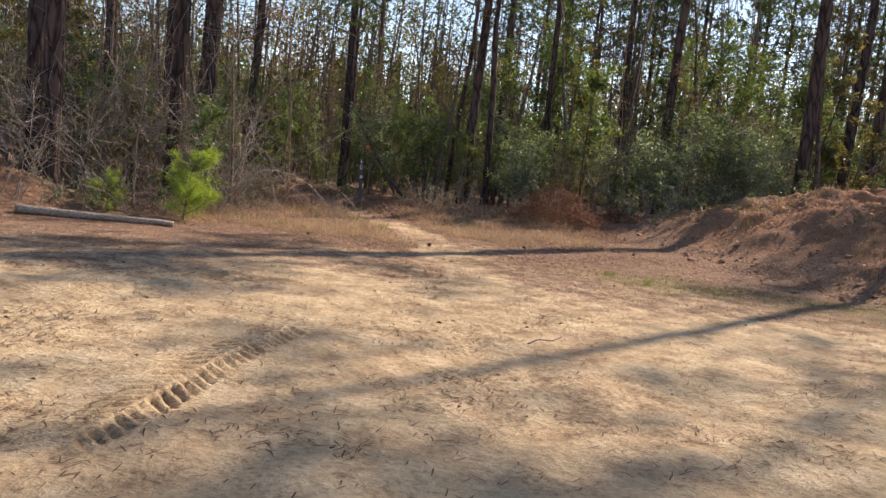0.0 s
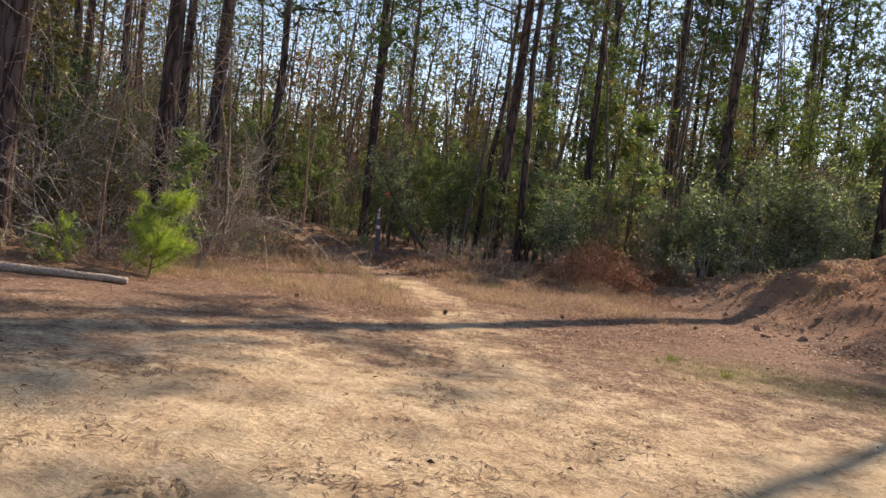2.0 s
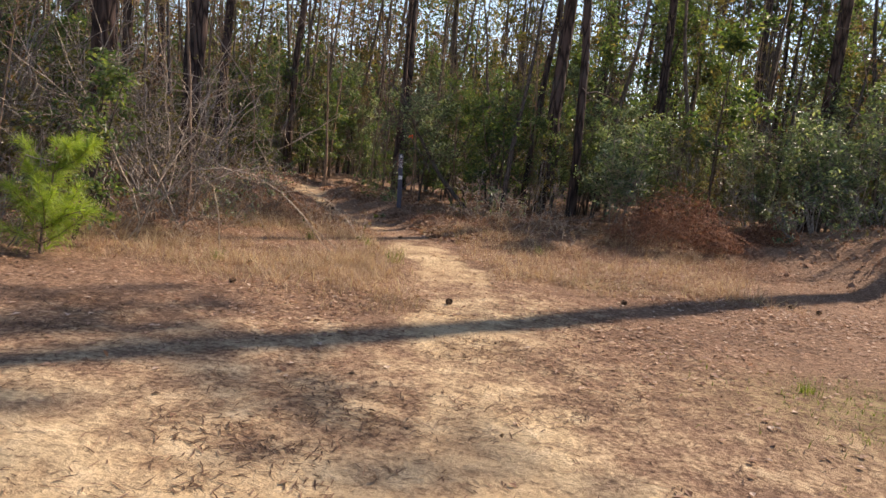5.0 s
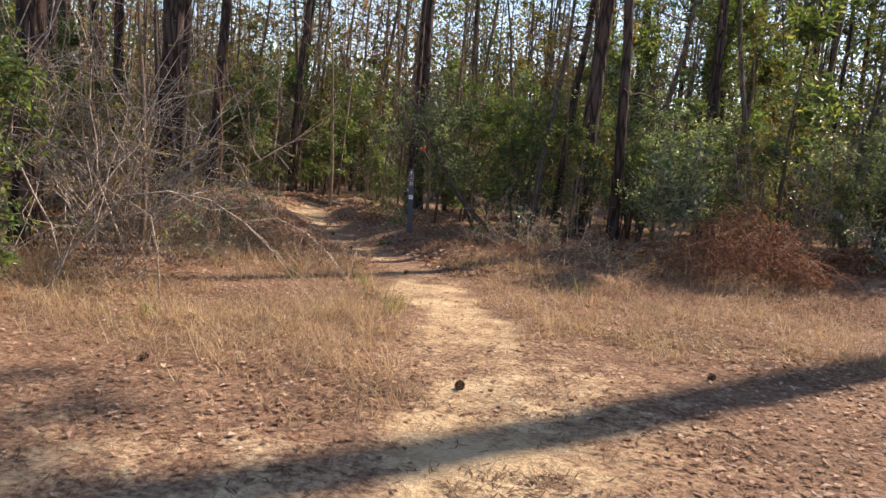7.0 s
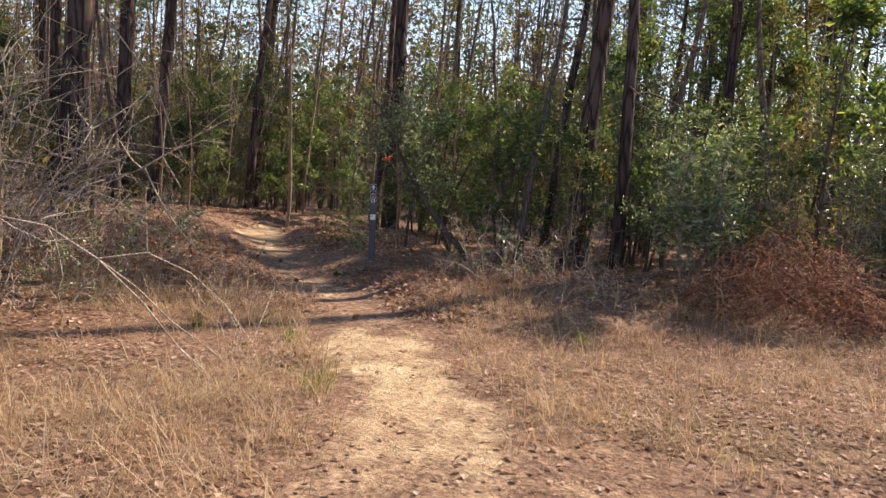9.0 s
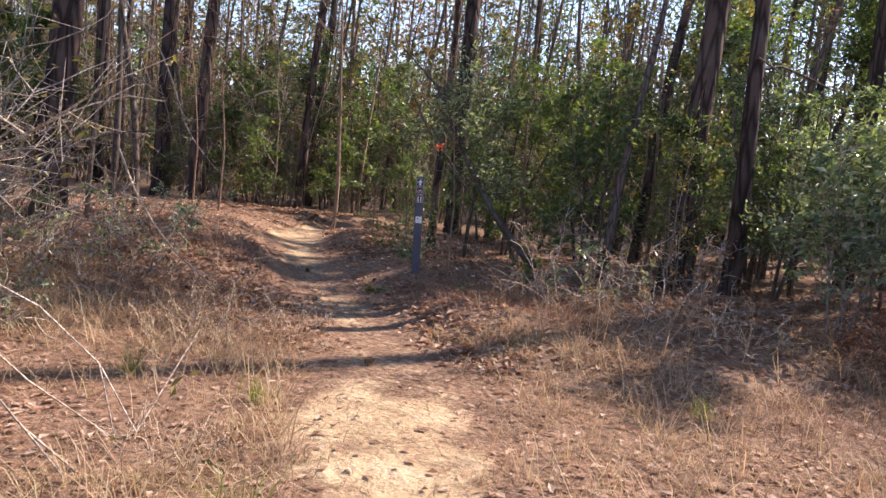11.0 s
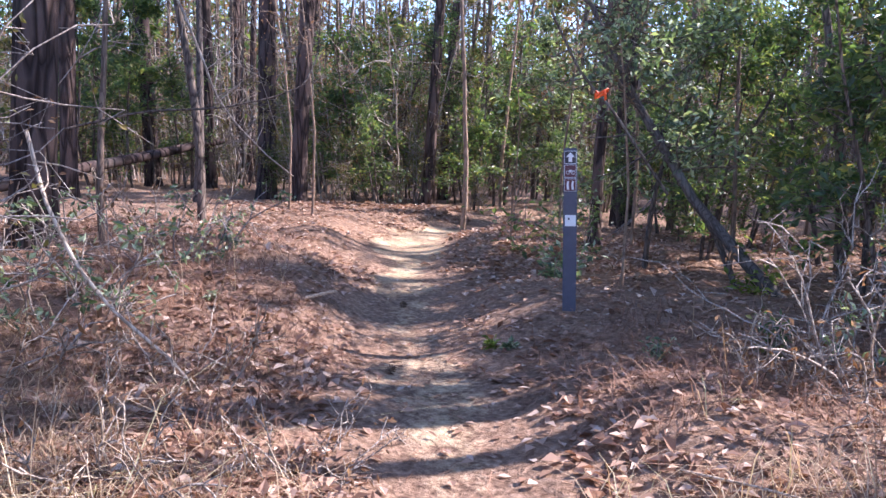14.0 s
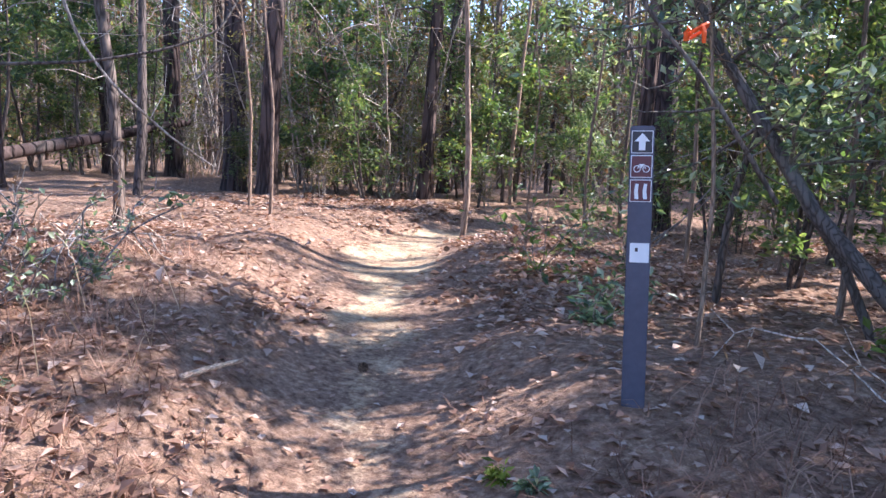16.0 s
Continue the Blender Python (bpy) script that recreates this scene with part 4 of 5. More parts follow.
def leaning_tree():
    """The bowed trunk that leans over the trail post, with a tape tied round it."""
    global rng
    rng = np.random.default_rng(71)
    ob = thing("leaning_tree", -1.0, 24.45, 0.18, label="dark leaning tree bowed over the post, leafy at its top", category="tree")
    line = np.array([(0.14, -0.1, -0.12), (-0.02, -0.1, 0.03), (-0.22, -0.1, 0.24), (-0.46, -0.1, 0.49), (-0.82, -0.1, 0.88), (-1.14, -0.1, 1.36), (-1.42, -0.1, 1.80), (-1.85, -0.1, 2.6), (-2.4, -0.1, 3.1)])
    v, f = tube(line, [0.085, 0.072, 0.058, 0.050, 0.046, 0.040, 0.032, 0.022, 0.010], 10, 0.05)
    under(new("trunk", fast_mesh("trunk", v, f, SMOOTH_BARK, True)), ob)
    second = np.array([(-0.34, 0.1, -0.1), (-0.46, 0.08, 0.2), (-0.62, 0.05, 0.55), (-0.86, 0.0, 0.9), (-1.2, 0.0, 1.5)])
    v, f = tube(second, [0.035, 0.03, 0.026, 0.02, 0.01], 8, 0.05)
    under(new("second_stem", fast_mesh("second_stem", v, f, SMOOTH_BARK, True)), ob)
    parts, seats, outs = [], [], []
    for k in range(34):
        at = line[rng.integers(4, 8)] * 0.5 + line[rng.integers(5, 9)] * 0.5
        br = wander(at, rng.standard_normal(3) * [1, 1, 0.6] + [0.5, -0.1, 0.35], rng.uniform(0.5, 1.4), 6, 0.18, 0.03)
        parts.append(tube(br, np.linspace(0.012, 0.003, 7), 4))
        for m in range(2, 7):
            tw = wander(br[m], rng.standard_normal(3), 0.28, 3, 0.2)
            parts.append(tube(tw, [0.004, 0.003, 0.0025, 0.002], 3))
            for q in tw:
                seats.append(q)
                outs.append(unit(tw[-1] - tw[0]))
    v, f = joined(parts)
    tagged(under(new("branchwork", fast_mesh("branchwork", v, f, SMOOTH_BARK, True)), ob), kind="stuff")
    pick = rng.integers(0, len(seats), 3600)
    v, f = leaves(np.array(seats)[pick] + rng.standard_normal((3600, 3)) * 0.05, 0.075, 0.034, 0.4, np.array(outs)[pick])
    tagged(under(new("foliage", fast_mesh("foliage", v, f, LAUREL)), ob), kind="stuff")
    # the tape
    bow = thing("flagging_tape", -2.32, 22.96, 0, label="bright orange flagging tape tied to a thin leafy branch", category="tape")
    at = np.array([0, 0, 1.86])
    a = np.linspace(0, 2 * np.pi, 14)
    loop = at + np.stack([0.042 * np.cos(a), 0.042 * np.sin(a), 0.03 * np.cos(a)], 1)
    bm_parts = [tube(loop, np.full(14, 0.009), 5)]
    for s_, q in ((1, 0.12), (-1, 0.1), (1, 0.06)):
        tail = at + np.array([(0.02 * s_, -0.04, 0.0), (0.03 * s_, -0.045, 0.01), (0.036 * s_, -0.045, -0.01), (0.038 * s_, -0.04, -q * 0.45)])
        bm_parts.append(tube(tail, [0.007, 0.012, 0.011, 0.008], 4))
    v, f = joined(bm_parts)
    under(new("tape", fast_mesh("tape", v, f, ORANGE)), bow)


leaning_tree()


def young_pine(x, y, tall, seed, count):
    """A young pine with long bright needles on upswept shoots."""
    global rng
    rng = np.random.default_rng(seed)
    ob = thing("young_pine", x, y, float(height(x, y)), label="bright green young pine with long soft needles beside brush", category="young pine", group="young pines")
    line = wander((0, 0, -0.05), (0.02, 0, 1), tall, 8, 0.03)
    shoots = [(line, np.linspace(0.022, 0.006, 9))]
    for k in range(26):
        m = rng.integers(0, 8)
        a = rng.uniform(0, 2 * np.pi)
        br = wander(line[m], (np.cos(a), np.sin(a), 0.45), tall * rng.uniform(0.35, 0.62) * (1.2 - m / 10), 5, 0.12, 0.08)
        shoots.append((br, np.linspace(0.010, 0.004, 6)))
    v, f = joined([tube(p, r, 5) for p, r in shoots])
    under(new("stem", fast_mesh("stem", v, f, TAN_BARK, True)), ob)
    seats, dirs = [], []
    for p, _ in shoots:
        for i in range(1 if p is not line else 3, len(p)):
            seats.append(p[i])
            dirs.append(unit(p[i] - p[i - 1]))
    pick = rng.integers(0, len(seats), count)
    c, d = np.array(seats)[pick], np.array(dirs)[pick]
    d = unit(d * 0.8 + rng.standard_normal(c.shape) * 0.65 + [0, 0, 0.1])
    l = rng.uniform(0.12, 0.24, (count, 1)) * tall / 1.3
    side = unit(np.cross(d, rng.standard_normal(c.shape))) * 0.0022
    mid = c + d * l * 0.6
    tip = c + d * l + np.array([0, 0, -0.22]) * l
    v = np.stack([c - side, c + side, mid + side, mid - side, tip], 1).reshape(-1, 3)
    b = np.arange(count)[:, None] * 5
    f = np.concatenate([b + [0, 1, 2], b + [0, 2, 3], b + [3, 2, 4]])
    tagged(under(new("needles", fast_mesh("needles", v, f, YOUNG_NEEDLE)), ob), kind="stuff")


young_pine(-4.72, 13.95, 1.30, 81, 7000)
young_pine(-6.0, 13.6, 0.75, 82, 3500)
young_pine(-7.6, 12.0, 0.8, 83, 3000)


def vine_heap(x, y, wide, tall, seed, count=420):
    """A heap of dead reddish vines."""
    global rng
    rng = np.random.default_rng(seed)
    parts = []
    base = float(height(x, y))
    for k in range(count):
        a, r = rng.uniform(0, 2 * np.pi), wide * np.sqrt(rng.uniform()) * 0.95
        p0 = np.array([r * np.cos(a), r * np.sin(a) * 0.8, tall * (1 - (r / wide) ** 1.6) * rng.uniform(0.35, 1.0)])
        line = wander(p0, rng.standard_normal(3) * [1, 1, 0.35] + [0, 0, 0.25], rng.uniform(0.3, 0.9), 7, 0.28, -0.16)
        line[:, 2] = np.maximum(line[:, 2], -0.02)
        parts.append(tube(line, np.linspace(0.0045, 0.002, 8), 3))
    v, f = joined(parts)
    ob = thing("vine_heap", x, y, base, label="heap of tangled dead reddish brown vines at the wood's edge", category="vine heap")
    tagged(under(new("vine_tangle", fast_mesh("vine_tangle", v, f, RED_VINE, True)), ob), kind="stuff")
    n = 2600
    a, r = rng.uniform(0, 2 * np.pi, n), wide * np.sqrt(rng.uniform(size=n))
    c = np.stack([r * np.cos(a), r * np.sin(a) * 0.8, tall * (1 - (r / wide) ** 1.6) * rng.uniform(0.1, 0.95, n)], 1)
    v, f = leaves(c, 0.06, 0.03, 0.2)
    tagged(under(new("dead_foliage", fast_mesh("dead_foliage", v, f, RED_VINE)), ob), kind="stuff")


vine_heap(3.3, 21.1, 1.3, 1.2, 91, 900)
vine_heap(5.3, 22.0, 0.7, 0.5, 92, 160)


def pine_cone(x, y, size, turn):
    """A fallen pine cone with rows of scales."""
    ob = thing("pine_cone", x, y, float(height(x, y)) + size * 0.42, label="dark brown open pine cone lying on the ground", category="pine cone", group="fallen pine cones")
    ob.rotation_euler = (radians(80), 0, radians(turn))
    core = np.array([(0, 0, -0.5), (0, 0, -0.2), (0, 0, 0.2), (0, 0, 0.55)]) * size
    v, f = tube(core, np.array([0.12, 0.22, 0.17, 0.03]) * size, 8)
    under(new("core", fast_mesh("core", v, f, CONE, True)), ob)
    pieces = []
    for k in range(46):
        t = k / 46
        a = k * 2.4
        z = -0.5 + t
        r = 0.42 * math.sin(math.pi * (0.16 + 0.78 * t)) + 0.05
        o = np.array([math.cos(a), math.sin(a), 0.0])
        q = np.array([-math.sin(a), math.cos(a), 0.0])
        p0 = o * 0.1 + [0, 0, z]
        p1 = o * r + [0, 0, z + 0.06]
        pieces.append((np.array([p0 - q * 0.04, p0 + q * 0.04, p1 + q * 0.09, p1 + o * 0.04 + [0, 0, 0.04], p1 - q * 0.09]) * size, np.array([[0, 1, 2], [0, 2, 3], [0, 3, 4]])))
    v, f = joined(pieces)
    tagged(under(new("scale_rows", fast_mesh("scale_rows", v, f, CONE)), ob), kind="stuff")


CONE = leaf_material("cone_scale", [(0.0, (0.06, 0.038, 0.025)), (1.0, (0.24, 0.155, 0.10))], 0.8, 0.02, 0.2)
for x, y, size, turn in [(-0.10, 14.0, 0.12, 20), (1.80, 15.05, 0.11, 120), (-2.32, 13.63, 0.11, 60), (4.03, 16.27, 0.12, 210), (4.3, 16.1, 0.11, 30), (-1.62, 19.05, 0.12, 80), (-3.14, 21.4, 0.11, 150), (-4.01, 23.07, 0.10, 10), (-4.72, 21.45, 0.12, 200), (-2.7, 15.0, 0.10, 60), (-5.3, 26.6, 0.10, 20)]:
    pine_cone(x, y, size * 0.64, turn)


def ground_log():
    """The barkless log that lies along the rim of the clearing."""
    global rng
    rng = np.random.default_rng(101)
    a, b = on(-6.75, 12.1, 0.09), on(-4.4, 12.65, 0.05)
    t = np.linspace(0, 1, 12)[:, None]
    line = a + (b - a) * t + np.cumsum(rng.standard_normal((12, 3)) * [0.012, 0.018, 0.004], 0)
    line[:, 2] = [float(height(p[0], p[1])) + 0.07 - 0.02 * k / 11 for k, p in enumerate(line)]
    v, f = capped(line, np.linspace(0.075, 0.045, 12), 10, 0.05)
    single("fallen_log", v, f, DEAD_WOOD, label="pale barkless log lying on the edge of the clearing", category="log")


ground_log()


def broken_trunk():
    """The dead trunk that hangs low in the wood."""
    global rng
    rng = np.random.default_rng(102)
    line = np.array([(-13.75, 25.0, 0.42), (-13.68, 26.0, 0.60), (-13.6, 27.4, 0.88), (-13.5, 28.6, 1.10), (-13.27, 29.9, 1.38), (-13.1, 30.5, 1.5)])
    v, f = capped(line, [0.13, 0.125, 0.115, 0.105, 0.09, 0.07], 12, 0.06)
    single("broken_trunk", v, f, PINE_BARK, label="dark broken pine trunk leaning low against other trees", category="fallen trunk")


broken_trunk()


def stick(points, r0, r1, mat, label):
    v, f = capped(np.array(points), np.linspace(r0, r1, len(points)), 6, 0.06)
    single("stick", v, f, mat, label=label, category="stick")


PALE = "pale bare stick lying on the pine litter"
stick([on(-4.2, 21.9, 0.02), on(-4.16, 22.02, 0.08), on(-4.1, 22.16, 0.17)], 0.015, 0.010, DEAD_WOOD, PALE)
stick([on(-5.0, 17.6, 0.0), on(-5.3, 17.7, 0.45), on(-5.65, 17.8, 0.95), on(-5.85, 17.9, 1.3)], 0.02, 0.008, DEAD_WOOD, "pale dead stick leaning in the brush")
stick([on(-3.35, 15.6, 0.0), on(-3.4, 15.6, 0.5), on(-3.5, 15.62, 0.85), on(-3.72, 15.6, 0.98)], 0.010, 0.005, DEAD_WOOD, "dry bent weed stalk among the grass")
stick([on(0.95, 6.7, 0.012), on(1.05, 6.85, 0.02), on(1.2, 6.9, 0.02), on(1.3, 7.02, 0.05)], 0.008, 0.004, TWIG, "small dark twig lying on the sand")
stick([on(-3.9, 20.2, 0.01), on(-3.5, 20.0, 0.02), on(-3.1, 20.1, 0.02)], 0.008, 0.004, DEAD_WOOD, PALE)
stick([on(-1.2, 20.4, 0.02), on(-0.9, 20.0, 0.25), on(-0.75, 19.7, 0.4)], 0.006, 0.003, DEAD_WOOD, "thin pale twig standing in the litter")


def bough(points, r0, r1, mat, label):
    """A bare bough that reaches out from a trunk, with a few side twigs."""
    global rng
    rng = np.random.default_rng(int(abs(points[0][0]) * 100))
    p = np.array(points, float)
    k = np.linspace(0, len(p) - 1, 4 * len(p))
    fine = np.stack([np.interp(k, np.arange(len(p)), p[:, i]) for i in range(3)], 1)
    fine = np.concatenate([fine[:1], (fine[:-2] + fine[1:-1] * 2 + fine[2:]) / 4, fine[-1:]])
    parts = [tube(fine, np.linspace(r0, r1, len(fine)), 6, 0.05)]
    for _ in range(9):
        q = fine[rng.integers(2, len(fine))]
        parts.append(tube(wander(q, rng.standard_normal(3), rng.uniform(0.2, 0.6), 4, 0.25), np.linspace(r1 * 0.7, 0.0015, 5), 3))
    v, f = joined(parts)
    single("bare_bough", v, f, mat, label=label, category="bough")


bough([(-6.55, 21.65, 1.45), (-6.2, 22.15, 1.64), (-5.71, 22.58, 1.70), (-5.4, 22.93, 1.82), (-5.19, 23.13, 1.95), (-5.15, 23.28, 2.2), (-5.2, 23.4, 2.6)], 0.013, 0.005, GREY_BARK, "thin bare bough reaching out from a pine trunk")
bough([(-6.5, 21.7, 3.6), (-5.95, 22.3, 2.7), (-5.75, 22.45, 2.09), (-5.72, 22.55, 1.83), (-5.62, 22.7, 1.58), (-5.56, 23.06, 1.30), (-5.5, 23.4, 1.1)], 0.014, 0.006, TWIG, "long drooping bare bough hanging from a pine")
bough([(-4.75, 20.1, 1.4), (-4.48, 20.01, 1.03), (-4.22, 19.99, 0.72), (-4.02, 20.04, 0.5), (-3.74, 20.17, 0.25), (-3.66, 20.2, 0.16)], 0.012, 0.008, DEAD_WOOD, "pale curved dead branch arching down to the litter")
bough([(-2.95, 23.5, 2.6), (-2.72, 23.68, 2.1), (-2.45, 23.78, 1.8), (-2.2, 23.92, 1.42), (-2.0, 24.1, 1.1)], 0.011, 0.014, SMOOTH_BARK, "slim bare stem leaning across behind the post")

WEED = brush_master("dead_weed_clump", 0.85, 9, 0.9, 47, mat=DEAD_WOOD, leafy=120, girth=0.009, fine=4, arch=0.04)
GREEN_WEED = brush_master("leafy_brush_clump", 0.95, 9, 1.0, 48, leafy=420, leaf_mat=LAUREL, girth=0.012, fine=4, arch=0.04)
for x, y, k, size in [(-4.4, 19.6, 0, 1.0), (-3.7, 20.3, 0, 0.8), (-5.1, 18.9, 0, 1.1), (-3.2, 19.3, 0, 0.7), (-5.0, 20.4, 1, 1.0), (-4.6, 18.4, 1, 0.8), (-5.7, 19.6, 1, 1.1), (-2.6, 19.9, 0, 0.6), (-6.0, 20.6, 0, 1.0), (-0.4, 21.3, 0, 0.8), (0.4, 21.0, 0, 0.9), (1.2, 20.7, 0, 0.8), (-0.2, 22.3, 1, 1.0), (-0.9, 21.7, 0, 0.7), (2.6, 20.9, 0, 0.8), (6.0, 21.8, 1, 1.2), (-4.9, 16.8, 0, 1.0), (-5.4, 15.8, 1, 1.0), (-4.3, 17.6, 0, 0.9), (-4.0, 15.9, 0, 0.6), (-5.5, 14.6, 0, 0.8), (-3.0, 18.7, 0, 0.6), (-6.3, 13.3, 1, 0.9), (-7.8, 12.9, 0, 0.9), (-1.8, 16.9, 0, 0.5), (7.4, 22.2, 1, 1.2), (-5.6, 22.0, 1, 0.9), (-6.4, 22.6, 0, 1.0)]:
    put((WEED, GREEN_WEED)[k], x, y, place.uniform(0, 360), size, label="clump of pale dead weed stalks at the trail's edge" if k == 0 else "low leafy brush clump with thin grey stems", category="weeds" if k == 0 else "shrub", group="weed clumps")
for m in (WEED, GREEN_WEED):
    for o in (*m.children_recursive, m):
        bpy.data.objects.remove(o)


# ---- growth and litter that nobody could count ----
def scatter(count, x0, x1, y0, y1, seed, want):
    """Places in a field, kept where want(x, y) beats chance."""
    global rng
    rng = np.random.default_rng(seed)
    x, y = rng.uniform(x0, x1, count), rng.uniform(y0, y1, count)
    keep = rng.uniform(size=count) < want(x, y)
    x, y = x[keep], y[keep]
    return np.stack([x, y, height(x, y)], 1)


def stuff(name, shape, mat, label, category):
    v, f = shape
    return tagged(new(name, fast_mesh(name, v, f, mat)), label=label, category=category, kind="stuff")


def off_trail(x, y, w=0.45):
    return smooth01(w * 0.6, w * 1.5, trail_distance(x, y) + 0.15 * waves(x, y, 2.5, 17, 2))


def grass_zone(x, y):
    left = smooth01(-6.4, -4.8, x) * smooth01(12.2, 14.6, y + 0.35 * x) * smooth01(20.8, 18.6, y)
    right = 0.45 * smooth01(4.8, 3.2, x) * smooth01(15.2, 16.6, y) * smooth01(21.8, 20.4, y)
    return np.where(x < -0.35 - 0.12 * (y - 14), left, right) * off_trail(x, y, 0.6) * smooth01(-0.95, 0.15, waves(x, y, 1.1, 18, 3))


p = scatter(11000, -6.5, 5.5, 13.0, 22.0, 111, lambda x, y: grass_zone(x, y))
g = np.random.default_rng(1)
tall = np.repeat(g.gamma(3.0, 0.055, len(p)).clip(0.05, 0.36), 13)
p = np.repeat(p, 13, 0) + g.normal(0, 0.05, (len(p) * 13, 3)) * [1, 1, 0]
p[:, 2] = height(p[:, 0], p[:, 1])
stuff("dry_grass", blades(p, tall, 0.0045, 1.3), STRAW, "dry straw-coloured grass on the rim of the clearing", "grass")
p = scatter(3200, -6.5, 4.5, 13.5, 22.5, 112, lambda x, y: 0.5 * grass_zone(x, y) + 0.22 * smooth01(19.5, 21, y) * off_trail(x, y, 0.8))
stuff("tall_dry_grass", blades(np.repeat(p, 2, 0), 0.5, 0.0045, 0.8), STRAW, "tall dry grass stalks at the wood's edge", "grass")
p = scatter(1300, -5, 0.5, 16.6, 20.2, 114, lambda x, y: off_trail(x, y, 0.75) * (np.exp(-(((x + 2.5) / 0.8) ** 2 + ((y - 18.5) / 0.7) ** 2)) + 0.35 * np.exp(-(((x + 3.6) / 0.9) ** 2 + ((y - 19.3) / 0.6) ** 2))))
stuff("stalk_grass", blades(np.repeat(p, 2, 0), np.random.default_rng(3).gamma(4.0, 0.12, len(p) * 2).clip(0.15, 0.8), 0.005, 1.5), STRAW, "tall pale grass stalks standing beside the trail", "grass")
p = scatter(60000, -8, 5, 18.2, 26, 113, lambda x, y: 0.75 * off_trail(x, y, 0.7) * smooth01(18.2, 19.4, y) * smooth01(25.5, 21.5, y) * smooth01(-0.35, 0.4, waves(x, y, 1.4, 19, 3)))
stuff("dead_bracken", blades(p, 0.20, 0.0045, 1.7), DEAD_NEEDLE, "low reddish dead weeds beside the trail", "weeds")


def litter_zone(x, y):
    rim = smooth01(10.6, 13.8, y + 0.12 * x + 0.8 * waves(x, y, 0.6, 20, 2))
    return (0.06 + 0.94 * rim) * (np.where(y < 19.2, 0.34, 0.16) + 0.66 * off_trail(x, y, 0.5)) * smooth01(8.2, 6.5, x + 0.36 * (y - 15))


p = scatter(120000, -11, 7, 9.5, 32, 121, lambda x, y: litter_zone(x, y) * smooth01(34, 24, y) * (0.35 + 0.65 * smooth01(12.0, 15.0, y)) * (0.2 + 0.8 * smooth01(-0.3, 0.5, waves(x, y, 1.0, 22, 3))))
p[:, 2] += 0.012
stuff("leaf_litter", leaves(p, 0.062, 0.040, 0.90, None, 0.18), LITTER, "fallen brown and tan leaves on the ground", "leaf litter")


p = scatter(60000, -9, 2.0, 19.2, 30, 130, lambda x, y: off_trail(x, y, 0.45) * (0.08 + 0.5 * smooth01(-0.1, 0.6, waves(x, y, 1.3, 29, 3))))
p[:, 2] += 0.012
stuff("oak_leaf_litter", leaves(p, 0.085, 0.06, 0.82, None, 0.3), LITTER, "curled tan oak leaves beside the trail", "leaf litter")


def straws(c, length, width, seed):
    """Fallen needles and straws that lie flat, one thin triangle pair each."""
    g = np.random.default_rng(seed)
    n = len(c)
    a = g.uniform(0, 2 * np.pi, n)
    d = np.stack([np.cos(a), np.sin(a), g.normal(0, 0.10, n)], 1) * (length * g.uniform(0.5, 1.3, n))[:, None]
    s_ = np.stack([-np.sin(a), np.cos(a), np.zeros(n)], 1) * width / 2
    bow = s_ / width * 2 * (g.normal(0, 0.035, n) * length)[:, None]
    v = np.stack([c - s_, c + s_, c + d / 2 + bow + s_, c + d / 2 + bow - s_, c + d], 1).reshape(-1, 3)
    b = np.arange(n)[:, None] * 5
    return v, np.concatenate([b + [0, 1, 2], b + [0, 2, 3], b + [3, 2, 4]])


p = scatter(76000, -9, 6, 9.5, 29, 122, lambda x, y: litter_zone(x, y) * smooth01(32, 22, y))
p[:, 2] += 0.014
stuff("pine_straw", straws(p, 0.17, 0.004, 123), DEAD_NEEDLE, "fallen reddish pine straw on the forest floor", "pine straw")


def sand_straw(x, y):
    return 0.07 + 0.75 * smooth01(0.1, 0.7, waves(x * 1.0, y * 2.0, 1.5, 24, 4)) * (0.5 + 0.5 * smooth01(7, 11, y))


p = scatter(46000, -7, 8, 1.8, 14.2, 124, sand_straw)
p = np.repeat(p, 4, 0) + np.random.default_rng(9).normal(0, 0.05, (len(p) * 4, 3)) * [1.3, 0.7, 0]
p[:, 2] = height(p[:, 0], p[:, 1]) + 0.006
stuff("scattered_straw", straws(p, 0.09, 0.0075, 125), DARK_STRAW, "scattered dark pine needles and bark bits on the sand", "pine straw")
p = scatter(1500, -7, 7, 1.8, 13.8, 126, sand_straw)
p[:, 2] += 0.008
stuff("bark_bits", leaves(p, 0.05, 0.03, 0.8, None, 0.3), CONE, "small bark bits and cone scales on the sand", "debris")
p = scatter(5000, 1.8, 9, 9.5, 13.5, 127, lambda x, y: 0.7 * np.exp(-(((x - 4.2) / 1.7) ** 2 + ((y - 11.8) / 0.8) ** 2)) + 0.5 * np.exp(-(((x - 7.0) / 2.0) ** 2 + ((y - 11.0) / 1.2) ** 2)))
stuff("green_grass", blades(np.repeat(p, 2, 0), 0.07, 0.004, 1.0), GREEN_GRASS, "short green grass on the sand", "grass")


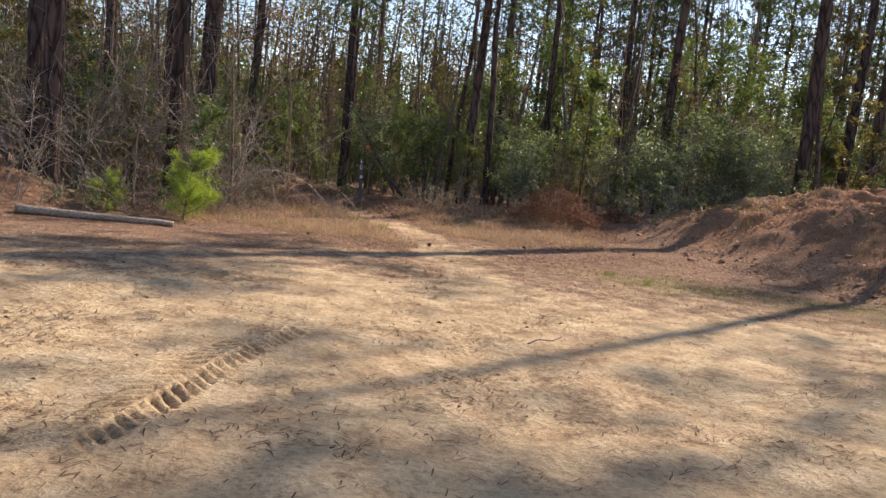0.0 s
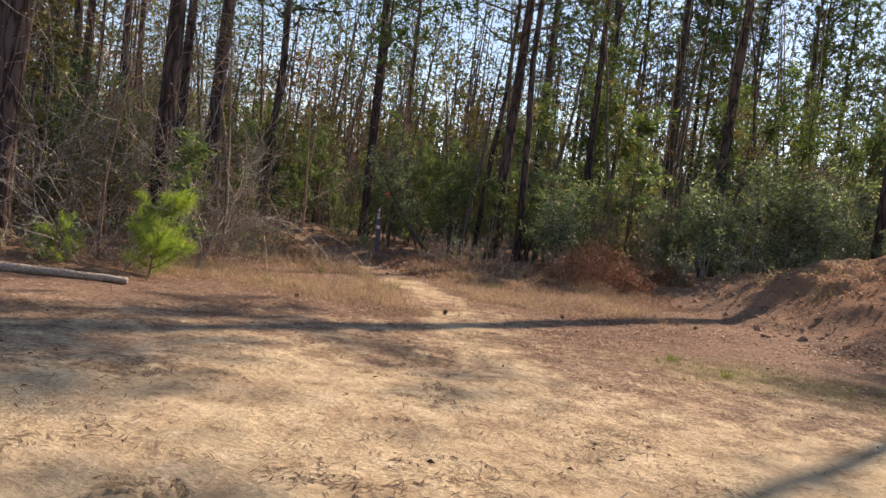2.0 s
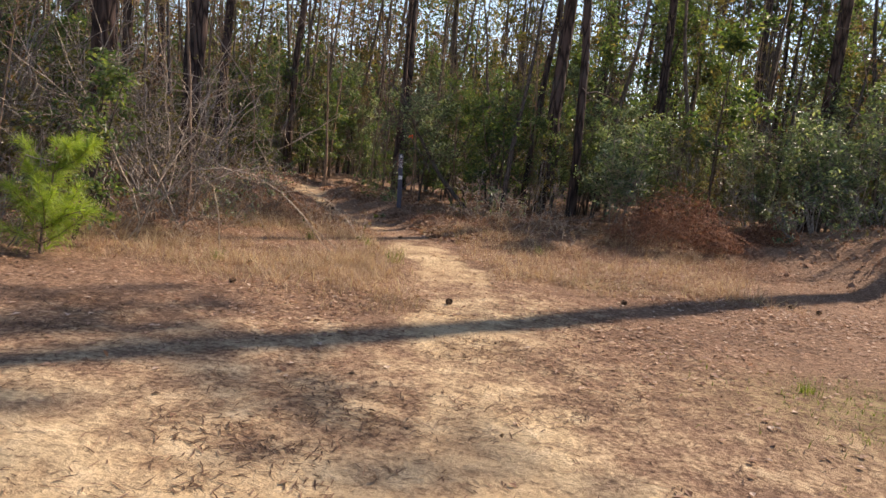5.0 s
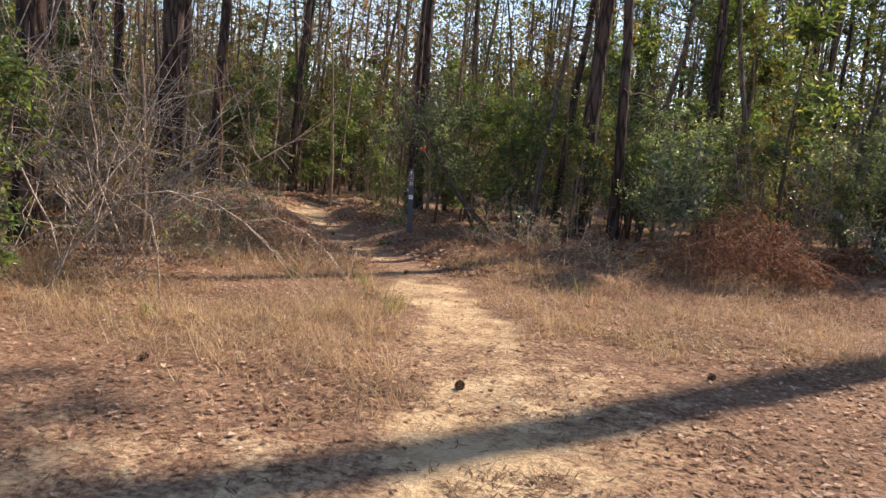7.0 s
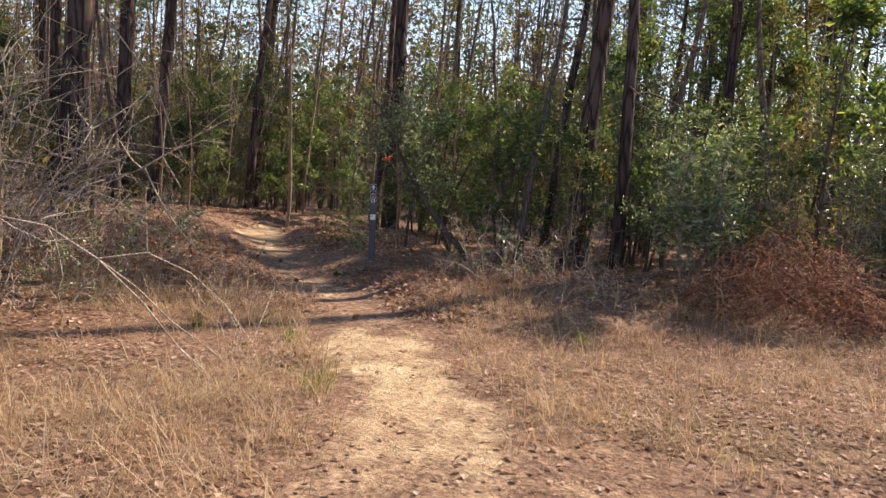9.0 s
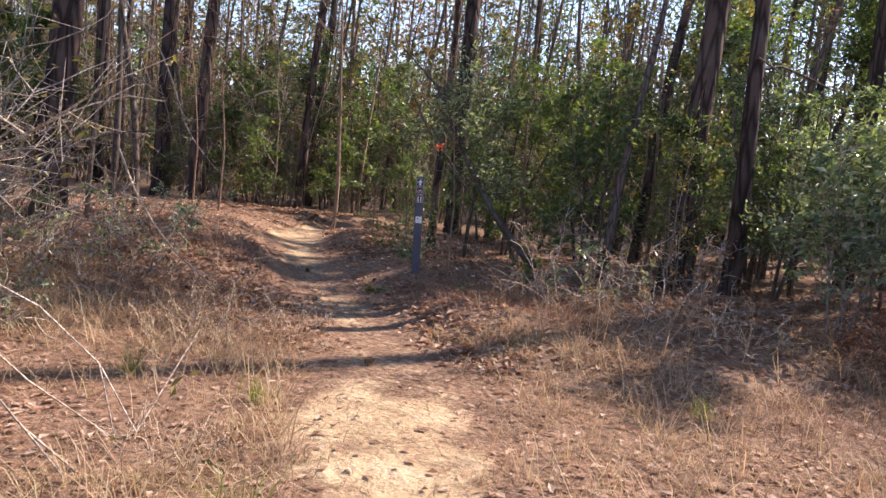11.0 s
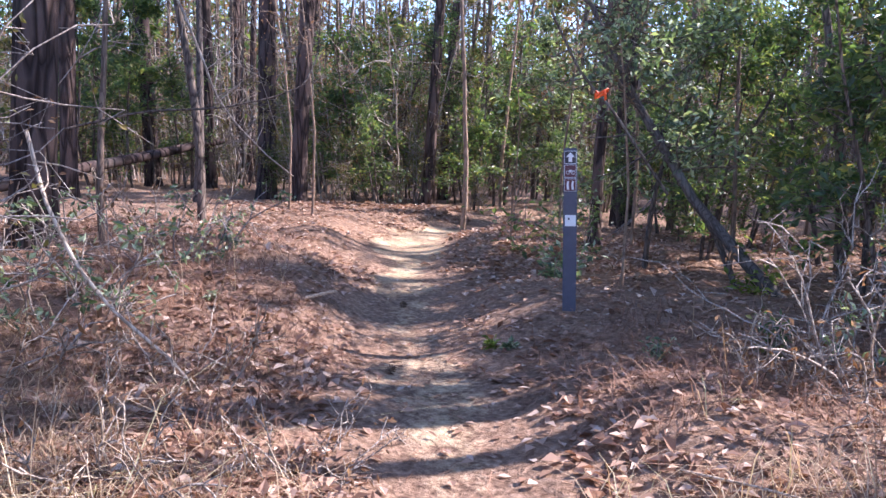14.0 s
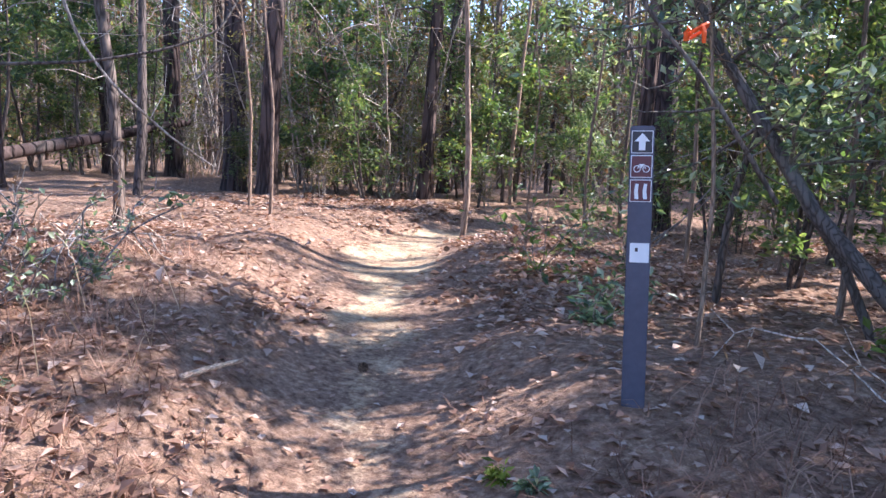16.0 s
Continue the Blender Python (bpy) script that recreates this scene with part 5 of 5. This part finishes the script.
p = scatter(14000, 4.5, 14, 9.0, 24, 128, lambda x, y: smooth01(-0.6, 0.8, x - 6.5 - 0.22 * (15 - y)) * (0.2 + 0.8 * smooth01(-0.2, 0.5, waves(x, y, 1.2, 26, 3))))
p[:, 2] += 0.012
stuff("bank_litter", leaves(p, 0.09, 0.05, 0.6, None, 0.35), LITTER, "fallen leaves and bark on the clay bank", "leaf litter")
p = scatter(9000, 5.5, 14, 9.0, 24, 129, lambda x, y: smooth01(0.6, 2.5, x - 6.5 - 0.22 * (15 - y)) * smooth01(0.0, 0.6, waves(x, y, 0.9, 27, 3)))
stuff("bank_weeds", blades(np.repeat(p, 2, 0), 0.22, 0.006, 0.9), OLIVE, "low green and brown weeds on the clay bank", "weeds")


def bank_clods(count, seed):
    """Clods of clay and earth that have rolled down the bank."""
    g = np.random.default_rng(seed)
    bm = bmesh.new()
    bmesh.ops.create_icosphere(bm, subdivisions=1, radius=1.0)
    ball = np.array([v.co[:] for v in bm.verts])
    tri = np.array([[v.index for v in f.verts] for f in bm.faces])
    bm.free()
    pieces = []
    while len(pieces) < count:
        x, y = g.uniform(4.5, 12.5), g.uniform(9.5, 22)
        d = x - 6.5 - 0.22 * (15 - y)
        if d < -0.9 or g.uniform() > (0.3 if d < 0 else 1.0):
            continue
        size = 0.02 + 0.09 * g.uniform() ** 3
        v = ball * (1 + 0.28 * g.standard_normal((len(ball), 1))) * size * g.uniform(0.6, 1.3, 3) * [1, 1, 0.7]
        pieces.append((v + [x, y, float(height(x, y)) + size * 0.1], tri))
    stuff("bank_clods", joined(pieces), CLAY, "rough clods of reddish clay lying on the bank", "clods")


CLAY = colour_material("clay", (0.34, 0.19, 0.115), 0.95, 0.4, 14.0)
bank_clods(420, 131)


def sprig(x, y, tall, mat, seed, count=60, leaf=0.06):
    """A low leafy sprig."""
    global rng
    rng = np.random.default_rng(seed)
    ob = thing("seedling", x, y, float(height(x, y)), label="small green evergreen seedling in the litter", category="seedling", group="seedlings")
    lines = [wander((0, 0, -0.01), rng.standard_normal(3) * [0.5, 0.5, 0] + [0, 0, 1], tall * rng.uniform(0.6, 1), 5, 0.15) for _ in range(5)]
    v, f = joined([tube(l, np.linspace(0.005, 0.002, 6), 4) for l in lines])
    under(new("stem", fast_mesh("stem", v, f, TWIG, True)), ob)
    c = np.concatenate(lines)[rng.integers(0, 30, count)] + rng.standard_normal((count, 3)) * tall * 0.12
    c[:, 2] = np.maximum(c[:, 2], 0.02)
    v, f = leaves(c, leaf, leaf * 0.45, 0.5)
    tagged(under(new("foliage", fast_mesh("foliage", v, f, mat)), ob), kind="stuff")


for k, (x, y, tall, mat, leaf) in enumerate([(-3.9, 25.6, 1.25, HOLLY, 0.10), (-3.0, 24.2, 0.5, LAUREL, 0.09), (-2.78, 22.15, 0.09, GREEN_GRASS, 0.05), (-2.62, 22.1, 0.08, LAUREL, 0.05), (-4.45, 21.2, 0.08, LAUREL, 0.05), (-1.2, 24.4, 0.4, GREEN_GRASS, 0.08), (-5.8, 19.3, 0.35, LAUREL, 0.07), (-1.0, 22.3, 0.3, HOLLY, 0.06), (-4.15, 27.6, 0.9, LAUREL, 0.07), (-3.3, 26.2, 0.9, HOLLY, 0.07), (-1.6, 21.9, 0.15, LAUREL, 0.05)]):
    sprig(x, y, tall, mat, 200 + k, 90 if tall < 0.3 else 190, leaf)
for k, (x, y, tall) in enumerate([(-2.9, 18.0, 0.22), (-1.9, 17.9, 0.2), (-3.1, 15.0, 0.2), (2.9, 12.2, 0.15), (-1.2, 16.4, 0.3), (0.8, 19.2, 0.2), (3.4, 11.6, 0.12)]):
    rng = np.random.default_rng(300 + k)
    c = np.array([x, y, 0]) + rng.normal(0, 0.05, (70, 3)) * [1, 1, 0]
    c[:, 2] = height(c[:, 0], c[:, 1])
    v, f = blades(c, tall, 0.004, 0.7)
    tagged(new("grass_tuft", fast_mesh("grass_tuft", v, f, GREEN_GRASS)), label="small tuft of fresh green grass on the ground", category="grass tuft", group="green tufts", kind="stuff")
